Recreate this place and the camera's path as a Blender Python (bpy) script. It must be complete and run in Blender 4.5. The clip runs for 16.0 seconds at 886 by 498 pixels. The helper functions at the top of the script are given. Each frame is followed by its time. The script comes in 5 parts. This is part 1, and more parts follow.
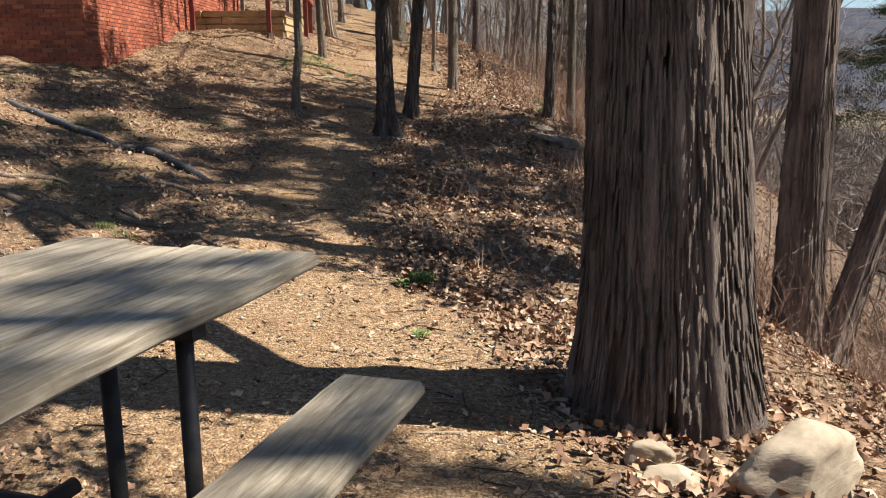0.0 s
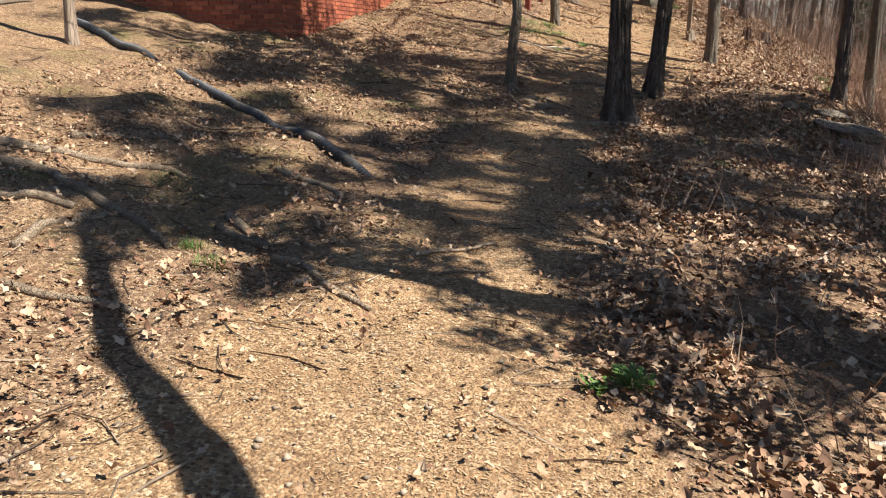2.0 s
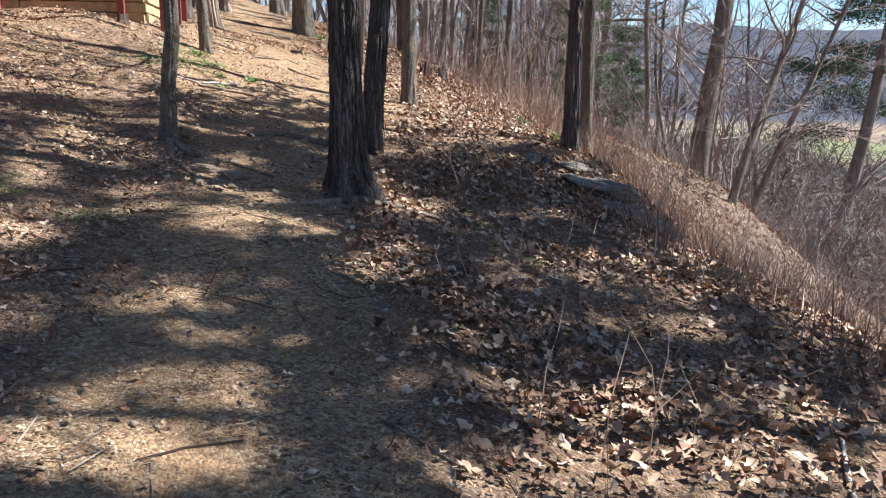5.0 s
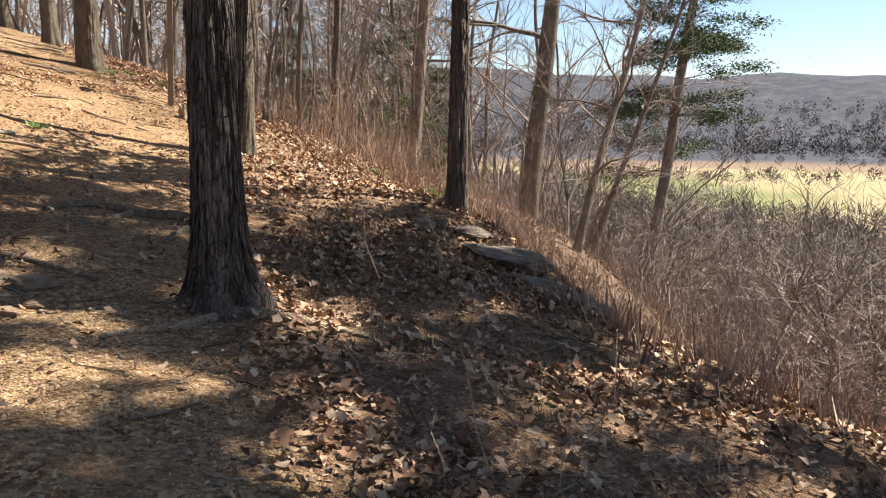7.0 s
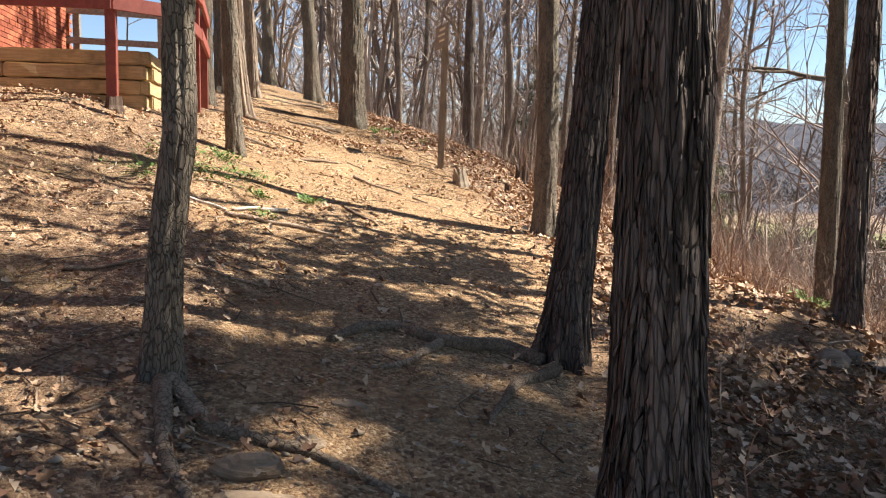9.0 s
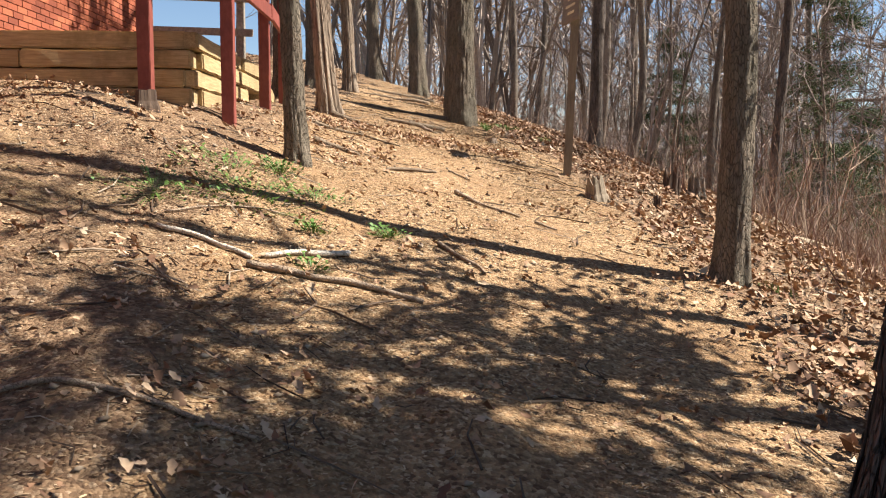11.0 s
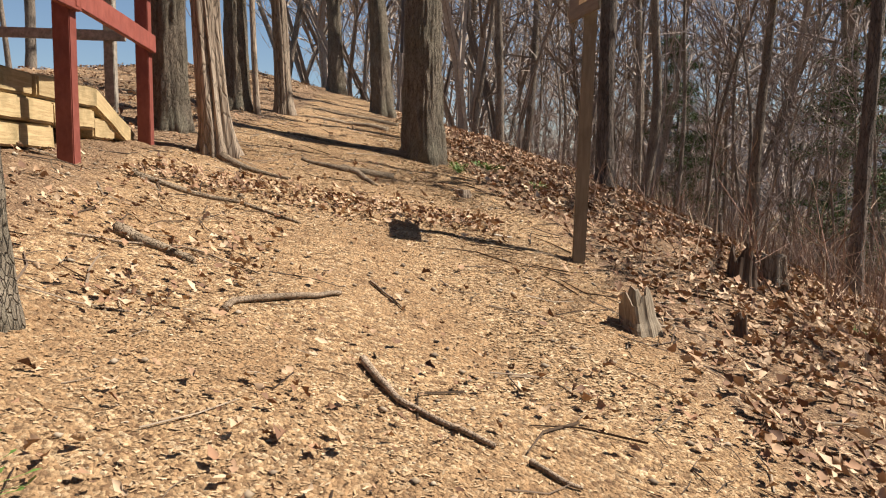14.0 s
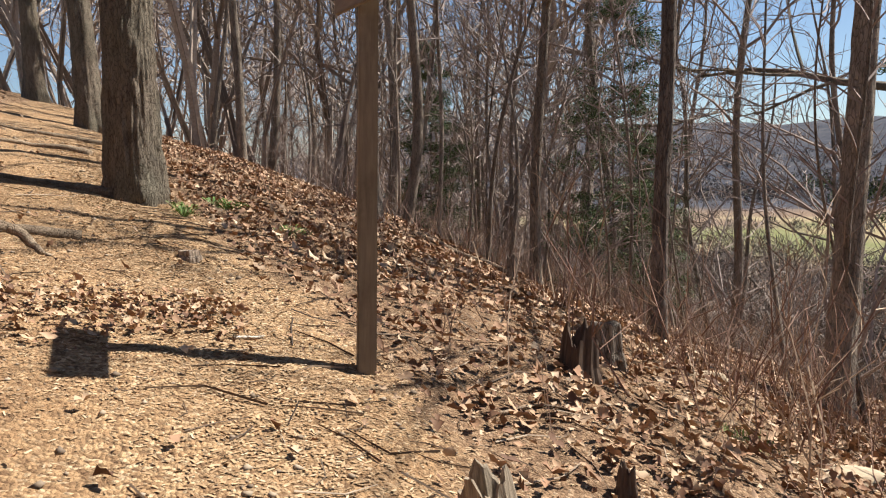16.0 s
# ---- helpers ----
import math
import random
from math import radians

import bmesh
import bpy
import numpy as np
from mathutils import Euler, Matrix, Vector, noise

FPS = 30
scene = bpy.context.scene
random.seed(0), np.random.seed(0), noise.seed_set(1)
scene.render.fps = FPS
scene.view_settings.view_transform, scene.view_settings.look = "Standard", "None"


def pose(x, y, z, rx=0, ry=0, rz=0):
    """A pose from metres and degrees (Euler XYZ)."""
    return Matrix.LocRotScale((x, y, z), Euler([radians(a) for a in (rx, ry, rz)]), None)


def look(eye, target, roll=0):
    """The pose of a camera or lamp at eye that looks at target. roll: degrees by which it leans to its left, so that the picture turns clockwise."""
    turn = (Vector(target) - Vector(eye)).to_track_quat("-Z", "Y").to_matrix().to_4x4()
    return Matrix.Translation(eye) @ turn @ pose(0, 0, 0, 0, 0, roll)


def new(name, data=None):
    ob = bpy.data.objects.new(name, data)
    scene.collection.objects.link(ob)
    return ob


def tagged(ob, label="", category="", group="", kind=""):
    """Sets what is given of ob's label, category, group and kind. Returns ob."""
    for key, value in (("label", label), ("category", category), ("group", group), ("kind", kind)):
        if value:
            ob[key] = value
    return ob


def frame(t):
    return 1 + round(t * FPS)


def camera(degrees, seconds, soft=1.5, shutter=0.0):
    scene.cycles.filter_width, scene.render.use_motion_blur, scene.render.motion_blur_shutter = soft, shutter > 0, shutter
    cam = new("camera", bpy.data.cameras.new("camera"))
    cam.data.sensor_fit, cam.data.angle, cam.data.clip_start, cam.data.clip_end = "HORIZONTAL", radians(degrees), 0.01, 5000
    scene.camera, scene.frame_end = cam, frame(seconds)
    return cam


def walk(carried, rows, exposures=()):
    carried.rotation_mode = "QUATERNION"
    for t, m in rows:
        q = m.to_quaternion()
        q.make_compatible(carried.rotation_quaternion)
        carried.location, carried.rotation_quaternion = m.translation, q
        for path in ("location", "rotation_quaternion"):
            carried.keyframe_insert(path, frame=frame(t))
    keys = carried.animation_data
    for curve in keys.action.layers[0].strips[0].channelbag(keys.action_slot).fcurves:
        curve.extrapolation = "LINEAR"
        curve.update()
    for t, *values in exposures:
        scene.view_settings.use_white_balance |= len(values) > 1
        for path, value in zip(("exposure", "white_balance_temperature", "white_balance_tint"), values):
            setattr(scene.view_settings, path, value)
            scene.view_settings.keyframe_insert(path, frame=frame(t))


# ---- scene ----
cam = camera(56.8, 16.0, soft=1.15)
METRES, EYE, TILT, LEAN, TURN = 20.0, 1.5, -12.0, 0.3, 0.0
ROWS = [
    (0.0, 0.0, 0.0, 0.0, 0.0, 0.0, -0.0),
    (0.5, 0.0066, 0.0308, 0.0059, 5.69, 0.7, -1.27),
    (1.0, 0.0159, 0.0663, 0.0102, 5.73, -0.16, -2.52),
    (1.5, 0.0103, 0.0994, 0.0174, 11.5, -1.99, -3.82),
    (2.0, 0.0025, 0.1328, 0.0238, 16.7, -2.21, -3.47),
    (2.5, -0.0092, 0.1626, 0.03, 17.66, -0.84, -2.59),
    (3.0, -0.0193, 0.195, 0.0357, 17.39, -1.08, -1.5),
    (3.5, -0.0317, 0.227, 0.0434, 19.28, -0.88, -2.03),
    (4.0, -0.0419, 0.2583, 0.0497, 10.01, -1.69, -1.38),
    (4.5, -0.0502, 0.2896, 0.0574, -0.54, -1.43, -1.05),
    (5.0, -0.06, 0.3162, 0.0653, -8.64, 0.48, 1.26),
    (7.5, -0.0832, 0.4604, 0.1021, -23.42, 2.52, 3.96),
    (8.0, -0.0876, 0.4897, 0.1117, -22.0, 1.72, 2.78),
    (8.5, -0.0944, 0.5165, 0.1209, -15.52, 2.95, 1.57),
    (9.0, -0.0963, 0.5475, 0.1302, -8.05, 6.5, 0.56),
    (9.5, -0.0981, 0.577, 0.1401, -4.4, 8.93, -0.06),
    (12.0, -0.0764, 0.7274, 0.18, 0.59, 4.63, -0.35),
    (12.5, -0.0733, 0.7586, 0.1925, 0.66, 4.85, 0.12),
    (13.0, -0.0738, 0.7855, 0.2073, 0.44, 3.58, -1.0),
    (13.5, -0.0681, 0.8146, 0.2168, -0.54, 3.04, -0.32),
    (14.0, -0.068, 0.8409, 0.2269, -0.98, 6.76, -0.48),
    (14.5, -0.0661, 0.8653, 0.2369, -2.95, 9.28, -0.49),
    (15.0, -0.0625, 0.8917, 0.2464, -6.78, 8.61, -0.3),
    (15.5, -0.0617, 0.9154, 0.2556, -13.16, 5.92, 1.88),
    (16.0, -0.0576, 0.9386, 0.2636, -17.84, 6.48, 4.3),
]
walk(cam, [(t, pose(0, 0, EYE, TILT, LEAN, TURN) @ pose(METRES * x, METRES * y, METRES * z, 90 + pitch, roll, yaw)) for t, x, y, z, yaw, pitch, roll in ROWS],
     exposures=((0.0, 1.2, 6050, 9), (1.0, 1.22, 5500, 8), (1.5, 1.28, 5550, 8), (2.0, 1.27, 6150, 9), (3.0, 1.2, 6100, 9), (3.5, 1.25, 5850, 9), (4.0, 1.45, 5750, 8), (5.0, 1.7, 5300, 8), (7.5, 1.68, 6550, 10), (8.5, 1.78, 6450, 10),
                (9.5, 1.75, 6250, 10), (12.0, 1.15, 6350, 10), (12.5, 1.02, 6350, 10), (13.5, 1.0, 6450, 10), (16.0, 1.15, 6200, 10)))


# ---- world, sun, exposure ----
SUN_EL, SUN_DIR = radians(53), Vector((1.0, 0.07, 0.0)).normalized()
world = bpy.data.worlds.new("world")
scene.world = world
world.use_nodes = True
wt = world.node_tree
sky = wt.nodes.new("ShaderNodeTexSky")
sky.sky_type, sky.sun_disc, sky.sun_elevation = "NISHITA", False, SUN_EL
sky.sun_rotation = math.atan2(SUN_DIR.x, SUN_DIR.y)
sky.air_density, sky.dust_density, sky.ozone_density = 0.9, 0.25, 1.6
wt.nodes["Background"].inputs["Strength"].default_value = 0.05
wt.links.new(sky.outputs[0], wt.nodes["Background"].inputs["Color"])
sun_data = bpy.data.lights.new("sun", "SUN")
sun_data.energy, sun_data.angle, sun_data.color = 5.0, radians(0.53), (1.0, 0.94, 0.84)
sun = new("sun", sun_data)
to_sun = SUN_DIR * math.cos(SUN_EL) + Vector((0, 0, math.sin(SUN_EL)))
sun.matrix_world = look(to_sun * 60, (0, 0, 0))

# ---- small tools ----
TABLE_SIZE = 65536
HASHED = np.random.RandomState(7).rand(TABLE_SIZE)


def vnoise(x, y, z, seed=0):
    """Smooth value noise in 0..1 on arrays."""
    x, y, z = np.broadcast_arrays(np.asarray(x, float), np.asarray(y, float), np.asarray(z, float))
    xi, yi, zi = (np.floor(a).astype(np.int64) for a in (x, y, z))
    fx, fy, fz = x - xi, y - yi, z - zi
    fx, fy, fz = (f * f * (3 - 2 * f) for f in (fx, fy, fz))
    total = 0.0
    for dx in (0, 1):
        for dy in (0, 1):
            for dz in (0, 1):
                h = ((xi + dx) * 73856093) ^ ((yi + dy) * 19349663) ^ ((zi + dz) * 83492791) ^ (seed * 2654435)
                w = (fx if dx else 1 - fx) * (fy if dy else 1 - fy) * (fz if dz else 1 - fz)
                total = total + w * HASHED[h % TABLE_SIZE]
    return total


def smooth(a, b, x):
    t = np.clip((x - a) / (b - a), 0, 1)
    return t * t * (3 - 2 * t)


# Ground relief: a rising ridge trail, a slope up to the left and a bluff to the right.
RELIEF = (0.712, -0.5897, 1.6632, -0.0502, -0.1228, 0.4741, -0.2039, -0.1539, 0.0725, -0.3822, -0.0672, 0.0135, -0.0248, -0.1201, 0.0485)


# Local rises and dips: the bank under the railing, the bluff's lip, the drop past the ledge.
KNOLLS = ((-4.6, 21.0, 1.3, 2.0, 0.36), (1.9, 17.2, 0.8, 0.8, 0.28), (3.2, 15.2, 0.7, 0.7, -0.28))


def ground_z(x, y):
    x, y = np.asarray(x, float), np.asarray(y, float)
    u, v = (np.clip(x, -9.5, 3.0) + 1) / 4, (np.clip(y, -3, 40) - 15) / 12
    terms = (1, u, v, u * u, u * v, v * v, u ** 3, u * u * v, u * v * v, v ** 3, u ** 4, u ** 3 * v, u * u * v * v, u * v ** 3, v ** 4)
    z = sum(c * t for c, t in zip(RELIEF, terms))
    z = z - 0.05 * np.clip(y - 40, 0, 60) - 0.04 * np.clip(-9.5 - x, 0, 200)
    steep = 0.8 - 0.42 * smooth(16, 27, y)
    out = np.clip(x - 3.0, 0, None)
    fall = steep * np.minimum(out, 6) + 0.85 * np.clip(out - 6, 0, None)
    z = z - 42 * (1 - np.exp(-fall / 42))
    for cx, cy, sx, sy, amp in KNOLLS:
        z = z + amp * np.exp(-0.5 * (((x - cx) / sx) ** 2 + ((y - cy) / sy) ** 2))
    far = np.hypot(x, y)
    hills = smooth(1500, 3200, far) * smooth(60, 900, x)
    z = z + hills * (70 + 150 * vnoise(x / 1100, y / 1100, 0, 5) + 60 * vnoise(x / 350, y / 350, 0, 6) + 14 * vnoise(x / 60, y / 60, 0, 7))
    z = z + smooth(40, 200, x) * (vnoise(x / 60, y / 60, 0, 8) - 0.5) * 3
    return z


def gz(x, y):
    return float(ground_z(x, y))


class Buf:
    """Gathers vertices and faces."""

    def __init__(self):
        self.v, self.f, self.n = [], [], 0

    def add(self, verts, faces):
        verts = np.asarray(verts, float).reshape(-1, 3)
        self.v.append(verts)
        self.f.extend([tuple(int(i) + self.n for i in q) for q in faces])
        self.n += len(verts)

    def tube(self, pts, radii, sides=5, cap=True):
        pts = np.asarray(pts, float)
        k = len(pts)
        tang = np.gradient(pts, axis=0)
        tang /= np.linalg.norm(tang, axis=1)[:, None] + 1e-9
        ref = np.where(np.abs(tang[:, 2:3]) > 0.9, np.array([[1.0, 0, 0]]), np.array([[0, 0, 1.0]]))
        a = np.cross(tang, ref)
        a /= np.linalg.norm(a, axis=1)[:, None] + 1e-9
        b = np.cross(tang, a)
        ang = np.linspace(0, 2 * np.pi, sides, endpoint=False)
        r = np.asarray(radii, float)[:, None, None]
        ring = pts[:, None, :] + r * (np.cos(ang)[None, :, None] * a[:, None, :] + np.sin(ang)[None, :, None] * b[:, None, :])
        base = self.n
        self.v.append(ring.reshape(-1, 3))
        self.n += k * sides
        for i in range(k - 1):
            for j in range(sides):
                j2 = (j + 1) % sides
                self.f.append((base + i * sides + j, base + i * sides + j2, base + (i + 1) * sides + j2, base + (i + 1) * sides + j))
        if cap:
            self.f.append(tuple(base + j for j in range(sides))[::-1])
            self.f.append(tuple(base + (k - 1) * sides + j for j in range(sides)))

    def box(self, c, s, turn=None):
        p = np.array([(x, y, z) for x in (-0.5, 0.5) for y in (-0.5, 0.5) for z in (-0.5, 0.5)]) * np.asarray(s)
        if turn is not None:
            p = p @ np.array(turn).T
        self.add(p + np.asarray(c), ((0, 1, 3, 2), (4, 6, 7, 5), (0, 4, 5, 1), (2, 3, 7, 6), (0, 2, 6, 4), (1, 5, 7, 3)))

    def mesh(self, name, material, shade=False):
        me = bpy.data.meshes.new(name)
        v = np.concatenate(self.v) if self.v else np.zeros((0, 3))
        me.from_pydata(v.tolist(), [], self.f)
        me.materials.append(material)
        if shade:
            me.polygons.foreach_set("use_smooth", [True] * len(me.polygons))
        me.update()
        return me


def soup(name, verts, per, faces, material):
    """A mesh of many alike pieces: verts (n, per, 3), with the faces of one piece."""
    n = len(verts)
    me = bpy.data.meshes.new(name)
    fa = np.asarray(faces)
    allf = (fa[None] + (np.arange(n) * per)[:, None, None]).reshape(-1, fa.shape[1])
    me.vertices.add(n * per)
    me.vertices.foreach_set("co", np.asarray(verts, np.float32).reshape(-1))
    me.loops.add(allf.size)
    me.loops.foreach_set("vertex_index", allf.reshape(-1).astype(np.int32))
    me.polygons.add(len(allf))
    me.polygons.foreach_set("loop_start", np.arange(0, allf.size, fa.shape[1], dtype=np.int32))
    me.materials.append(material)
    me.update(calc_edges=True)
    me.validate()
    return me


def piece(name, me, parent=None, label="", at=None):
    ob = new(name, me)
    if parent is not None:
        ob.parent = parent
    if at is not None:
        ob.matrix_local = at
    return tagged(ob, label)


def bm_mesh(name, bm, material, shade=False):
    me = bpy.data.meshes.new(name)
    bm.to_mesh(me)
    bm.free()
    me.materials.append(material)
    if shade:
        me.polygons.foreach_set("use_smooth", [True] * len(me.polygons))
    return me


def board(name, size, material, bevel=0.006, rough=0.0, cuts=0, seed=0):
    """A bevelled plank, slightly uneven."""
    bm = bmesh.new()
    bmesh.ops.create_cube(bm, size=1)
    bmesh.ops.scale(bm, vec=size, verts=bm.verts)
    if cuts:
        axis = max(range(3), key=lambda i: size[i])
        edges = [e for e in bm.edges if abs(e.verts[0].co[axis] - e.verts[1].co[axis]) > 1e-4]
        bmesh.ops.subdivide_edges(bm, edges=edges, cuts=cuts)
    bmesh.ops.bevel(bm, geom=[e for e in bm.edges if e.calc_face_angle(0) > 0.5], offset=bevel, segments=2, affect="EDGES")
    if rough:
        for v in bm.verts:
            v.co += rough * Vector(noise.noise_vector(v.co * 5 + Vector((seed, 0, 0))))
    return bm_mesh(name, bm, material)


def stone(name, size, material, seed=0, flat=0.0, levels=4):
    """A boulder with broken faces."""
    bm = bmesh.new()
    bmesh.ops.create_icosphere(bm, subdivisions=levels, radius=1)
    off = Vector((seed * 3.1, seed * 1.7, 0))
    rng = random.Random(seed)
    planes = []
    for _ in range(9):
        n = Vector((rng.uniform(-1, 1), rng.uniform(-1, 1), rng.uniform(-0.6, 1))).normalized()
        planes.append((n, rng.uniform(0.5, 0.86)))
    for v in bm.verts:
        p = v.co.copy()
        for n, d in planes:
            over = p.dot(n) - d
            if over > 0:
                p -= n * over * 0.92
        p += p.normalized() * (0.1 * noise.noise(p * 1.5 + off) + 0.07 * noise.noise(p * 4 + off) + 0.03 * noise.noise(p * 11 + off))
        if flat:
            p.z = round(p.z / flat) * flat * 0.7 + p.z * 0.3
        v.co = Vector((p.x * size[0], p.y * size[1], p.z * size[2]))
    return bm_mesh(name, bm, material, shade=not flat)


# ---- materials ----
class Graph:
    def __init__(self, name):
        self.m = bpy.data.materials.new(name)
        self.m.use_nodes = True
        self.t = self.m.node_tree
        self.bsdf = self.t.nodes["Principled BSDF"]

    def put(self, value, socket):
        if isinstance(value, bpy.types.NodeSocket):
            self.t.links.new(value, socket)
        else:
            socket.default_value = value

    def node(self, kind, out=0, **ins):
        n = self.t.nodes.new(kind)
        for k, v in ins.items():
            self.put(v, n.inputs[k.replace("_", " ")])
        return n.outputs[out]

    def coords(self, scale=(1, 1, 1), world_space=False):
        if world_space:
            src = self.t.nodes.new("ShaderNodeNewGeometry").outputs["Position"]
        else:
            src = self.t.nodes.new("ShaderNodeTexCoord").outputs["Object"]
        n = self.t.nodes.new("ShaderNodeMapping")
        n.inputs["Scale"].default_value = scale
        self.t.links.new(src, n.inputs["Vector"])
        return n.outputs[0]

    def noise(self, vec, scale, detail=5.0, rough=0.6, distort=0.0):
        return self.node("ShaderNodeTexNoise", Vector=vec, Scale=scale, Detail=detail, Roughness=rough, Distortion=distort)

    def cells(self, vec, scale, out=0):
        return self.node("ShaderNodeTexVoronoi", out, Vector=vec, Scale=scale)

    def ramp(self, fac, *stops):
        n = self.t.nodes.new("ShaderNodeValToRGB")
        while len(n.color_ramp.elements) < len(stops):
            n.color_ramp.elements.new(0.5)
        for e, (p, c) in zip(n.color_ramp.elements, stops):
            e.position = p
            e.color = (*c, 1) if isinstance(c, tuple) else (c, c, c, 1)
        self.t.links.new(fac, n.inputs[0])
        return n.outputs[0]

    def mix(self, fac, a, b, blend="MIX"):
        n = self.t.nodes.new("ShaderNodeMix")
        n.data_type, n.blend_type = "RGBA", blend
        for v, s in ((fac, n.inputs[0]), (a, n.inputs[6]), (b, n.inputs[7])):
            self.put((*v, 1) if isinstance(v, tuple) else v, s)
        return n.outputs[2]

    def math(self, op, a, b=0.0):
        n = self.t.nodes.new("ShaderNodeMath")
        n.operation = op
        self.put(a, n.inputs[0])
        self.put(b, n.inputs[1])
        return n.outputs[0]

    def attr(self, name):
        n = self.t.nodes.new("ShaderNodeAttribute")
        n.attribute_name = name
        return n.outputs["Fac"]

    def random(self):
        return self.t.nodes.new("ShaderNodeObjectInfo").outputs["Random"]

    def island(self):
        return self.t.nodes.new("ShaderNodeNewGeometry").outputs["Random Per Island"]

    def done(self, color, rough=0.85, bump=None, strength=0.5, distance=0.02, metal=0.0, spec=0.3):
        self.put((*color, 1) if isinstance(color, tuple) else color, self.bsdf.inputs["Base Color"])
        self.put(rough, self.bsdf.inputs["Roughness"])
        self.bsdf.inputs["Metallic"].default_value = metal
        self.bsdf.inputs["Specular IOR Level"].default_value = spec
        if bump is not None:
            n = self.t.nodes.new("ShaderNodeBump")
            n.inputs["Strength"].default_value, n.inputs["Distance"].default_value = strength, distance
            self.t.links.new(bump, n.inputs["Height"])
            self.t.links.new(n.outputs[0], self.bsdf.inputs["Normal"])
        return self.m


def warp(g, vec, scale):
    """Coordinates shaken by a noise, so that cracks do not run straight."""
    n = g.t.nodes.new("ShaderNodeTexNoise")
    n.inputs["Scale"].default_value = scale * 0.7
    g.t.links.new(vec, n.inputs["Vector"])
    m = g.t.nodes.new("ShaderNodeVectorMath")
    m.operation = "MULTIPLY_ADD"
    g.t.links.new(n.outputs["Color"], m.inputs[0])
    m.inputs[1].default_value = (0.9 / scale, 0.9 / scale, 0.9 / scale)
    g.t.links.new(vec, m.inputs[2])
    return m.outputs[0]


def bark(name, dark, light, stretch=5.0, scale=9.0, depth=0.03, moss=None, cracks=3.0, cleft=0.5):
    g = Graph(name)
    c = g.coords((1, 1, 1 / stretch))
    streak = g.noise(c, scale, 6, 0.65, 0.4)
    fine = g.noise(c, scale * 5, 4, 0.7)
    blot = g.noise(g.coords(), 1.6, 3)
    col = g.ramp(streak, (0.32, dark), (0.62, light))
    col = g.mix(g.ramp(fine, (0.35, 0.0), (0.7, 0.55)), col, tuple(min(1, x * 1.2) for x in light))
    col = g.mix(g.ramp(blot, (0.4, 0.0), (0.68, 0.5)), col, moss or tuple(x * 0.6 for x in dark))
    crack = g.t.nodes.new("ShaderNodeTexVoronoi")
    crack.feature = "DISTANCE_TO_EDGE"
    g.t.links.new(warp(g, c, scale), crack.inputs["Vector"])
    crack.inputs["Scale"].default_value = scale * cracks
    gap = g.ramp(crack.outputs["Distance"], (0.0, cleft), (0.1, 1.0))
    col = g.mix(1.0, col, gap, "MULTIPLY")
    tone = g.math("ADD", g.math("MULTIPLY", g.random(), 0.4), 0.8)
    col = g.mix(1.0, col, g.node("ShaderNodeCombineColor", Red=tone, Green=tone, Blue=tone), "MULTIPLY")
    return g.done(col, 0.92, g.math("ADD", g.math("ADD", streak, gap), g.math("MULTIPLY", fine, 0.5)), 0.9, depth, spec=0.15)


BARK_CEDAR = bark("bark_cedar", (0.1, 0.068, 0.052), (0.35, 0.27, 0.215), 9, 42, 0.03, cleft=0.85)
BARK_SHAG = bark("bark_shaggy", (0.055, 0.04, 0.031), (0.2, 0.158, 0.128), 6, 14, 0.03)
BARK_OAK = bark("bark_oak", (0.07, 0.05, 0.036), (0.26, 0.205, 0.15), 3.5, 18, 0.03, (0.13, 0.13, 0.09), 3.4)
BARK_PALE = bark("bark_pale", (0.17, 0.12, 0.085), (0.4, 0.31, 0.225), 7, 9, 0.012)
BARK_WOOD = bark("bark_grey", (0.1, 0.075, 0.056), (0.3, 0.24, 0.185), 4, 12, 0.02)
ROOT_BARK = bark("bark_root", (0.12, 0.08, 0.05), (0.33, 0.25, 0.17), 1, 14, 0.01)
STICK_BARK = bark("bark_stick", (0.14, 0.09, 0.055), (0.36, 0.27, 0.19), 1, 20, 0.006)
STICK_PALE = bark("wood_bleached", (0.33, 0.27, 0.21), (0.6, 0.52, 0.42), 1, 12, 0.006)


def twig_material():
    g = Graph("twigs")
    col = g.mix(g.random(), (0.24, 0.175, 0.14), (0.38, 0.31, 0.26))
    return g.done(g.mix(g.noise(g.coords(), 3.0), col, (0.2, 0.15, 0.13)), 0.85)


TWIG = twig_material()


def island_material(name, stops, rough=0.8, trans=0.0, fleck=14.0, bump=None):
    g = Graph(name)
    col = g.ramp(g.island(), *stops)
    col = g.mix(g.ramp(g.noise(g.coords(), fleck, 4), (0.35, 0.0), (0.75, 0.5)), col, tuple(0.55 * x for x in stops[0][1]))
    if trans:
        g.bsdf.inputs["Transmission Weight"].default_value = 0.0
        g.bsdf.inputs["Subsurface Weight"].default_value = 0.0
    return g.done(col, rough, spec=0.25)


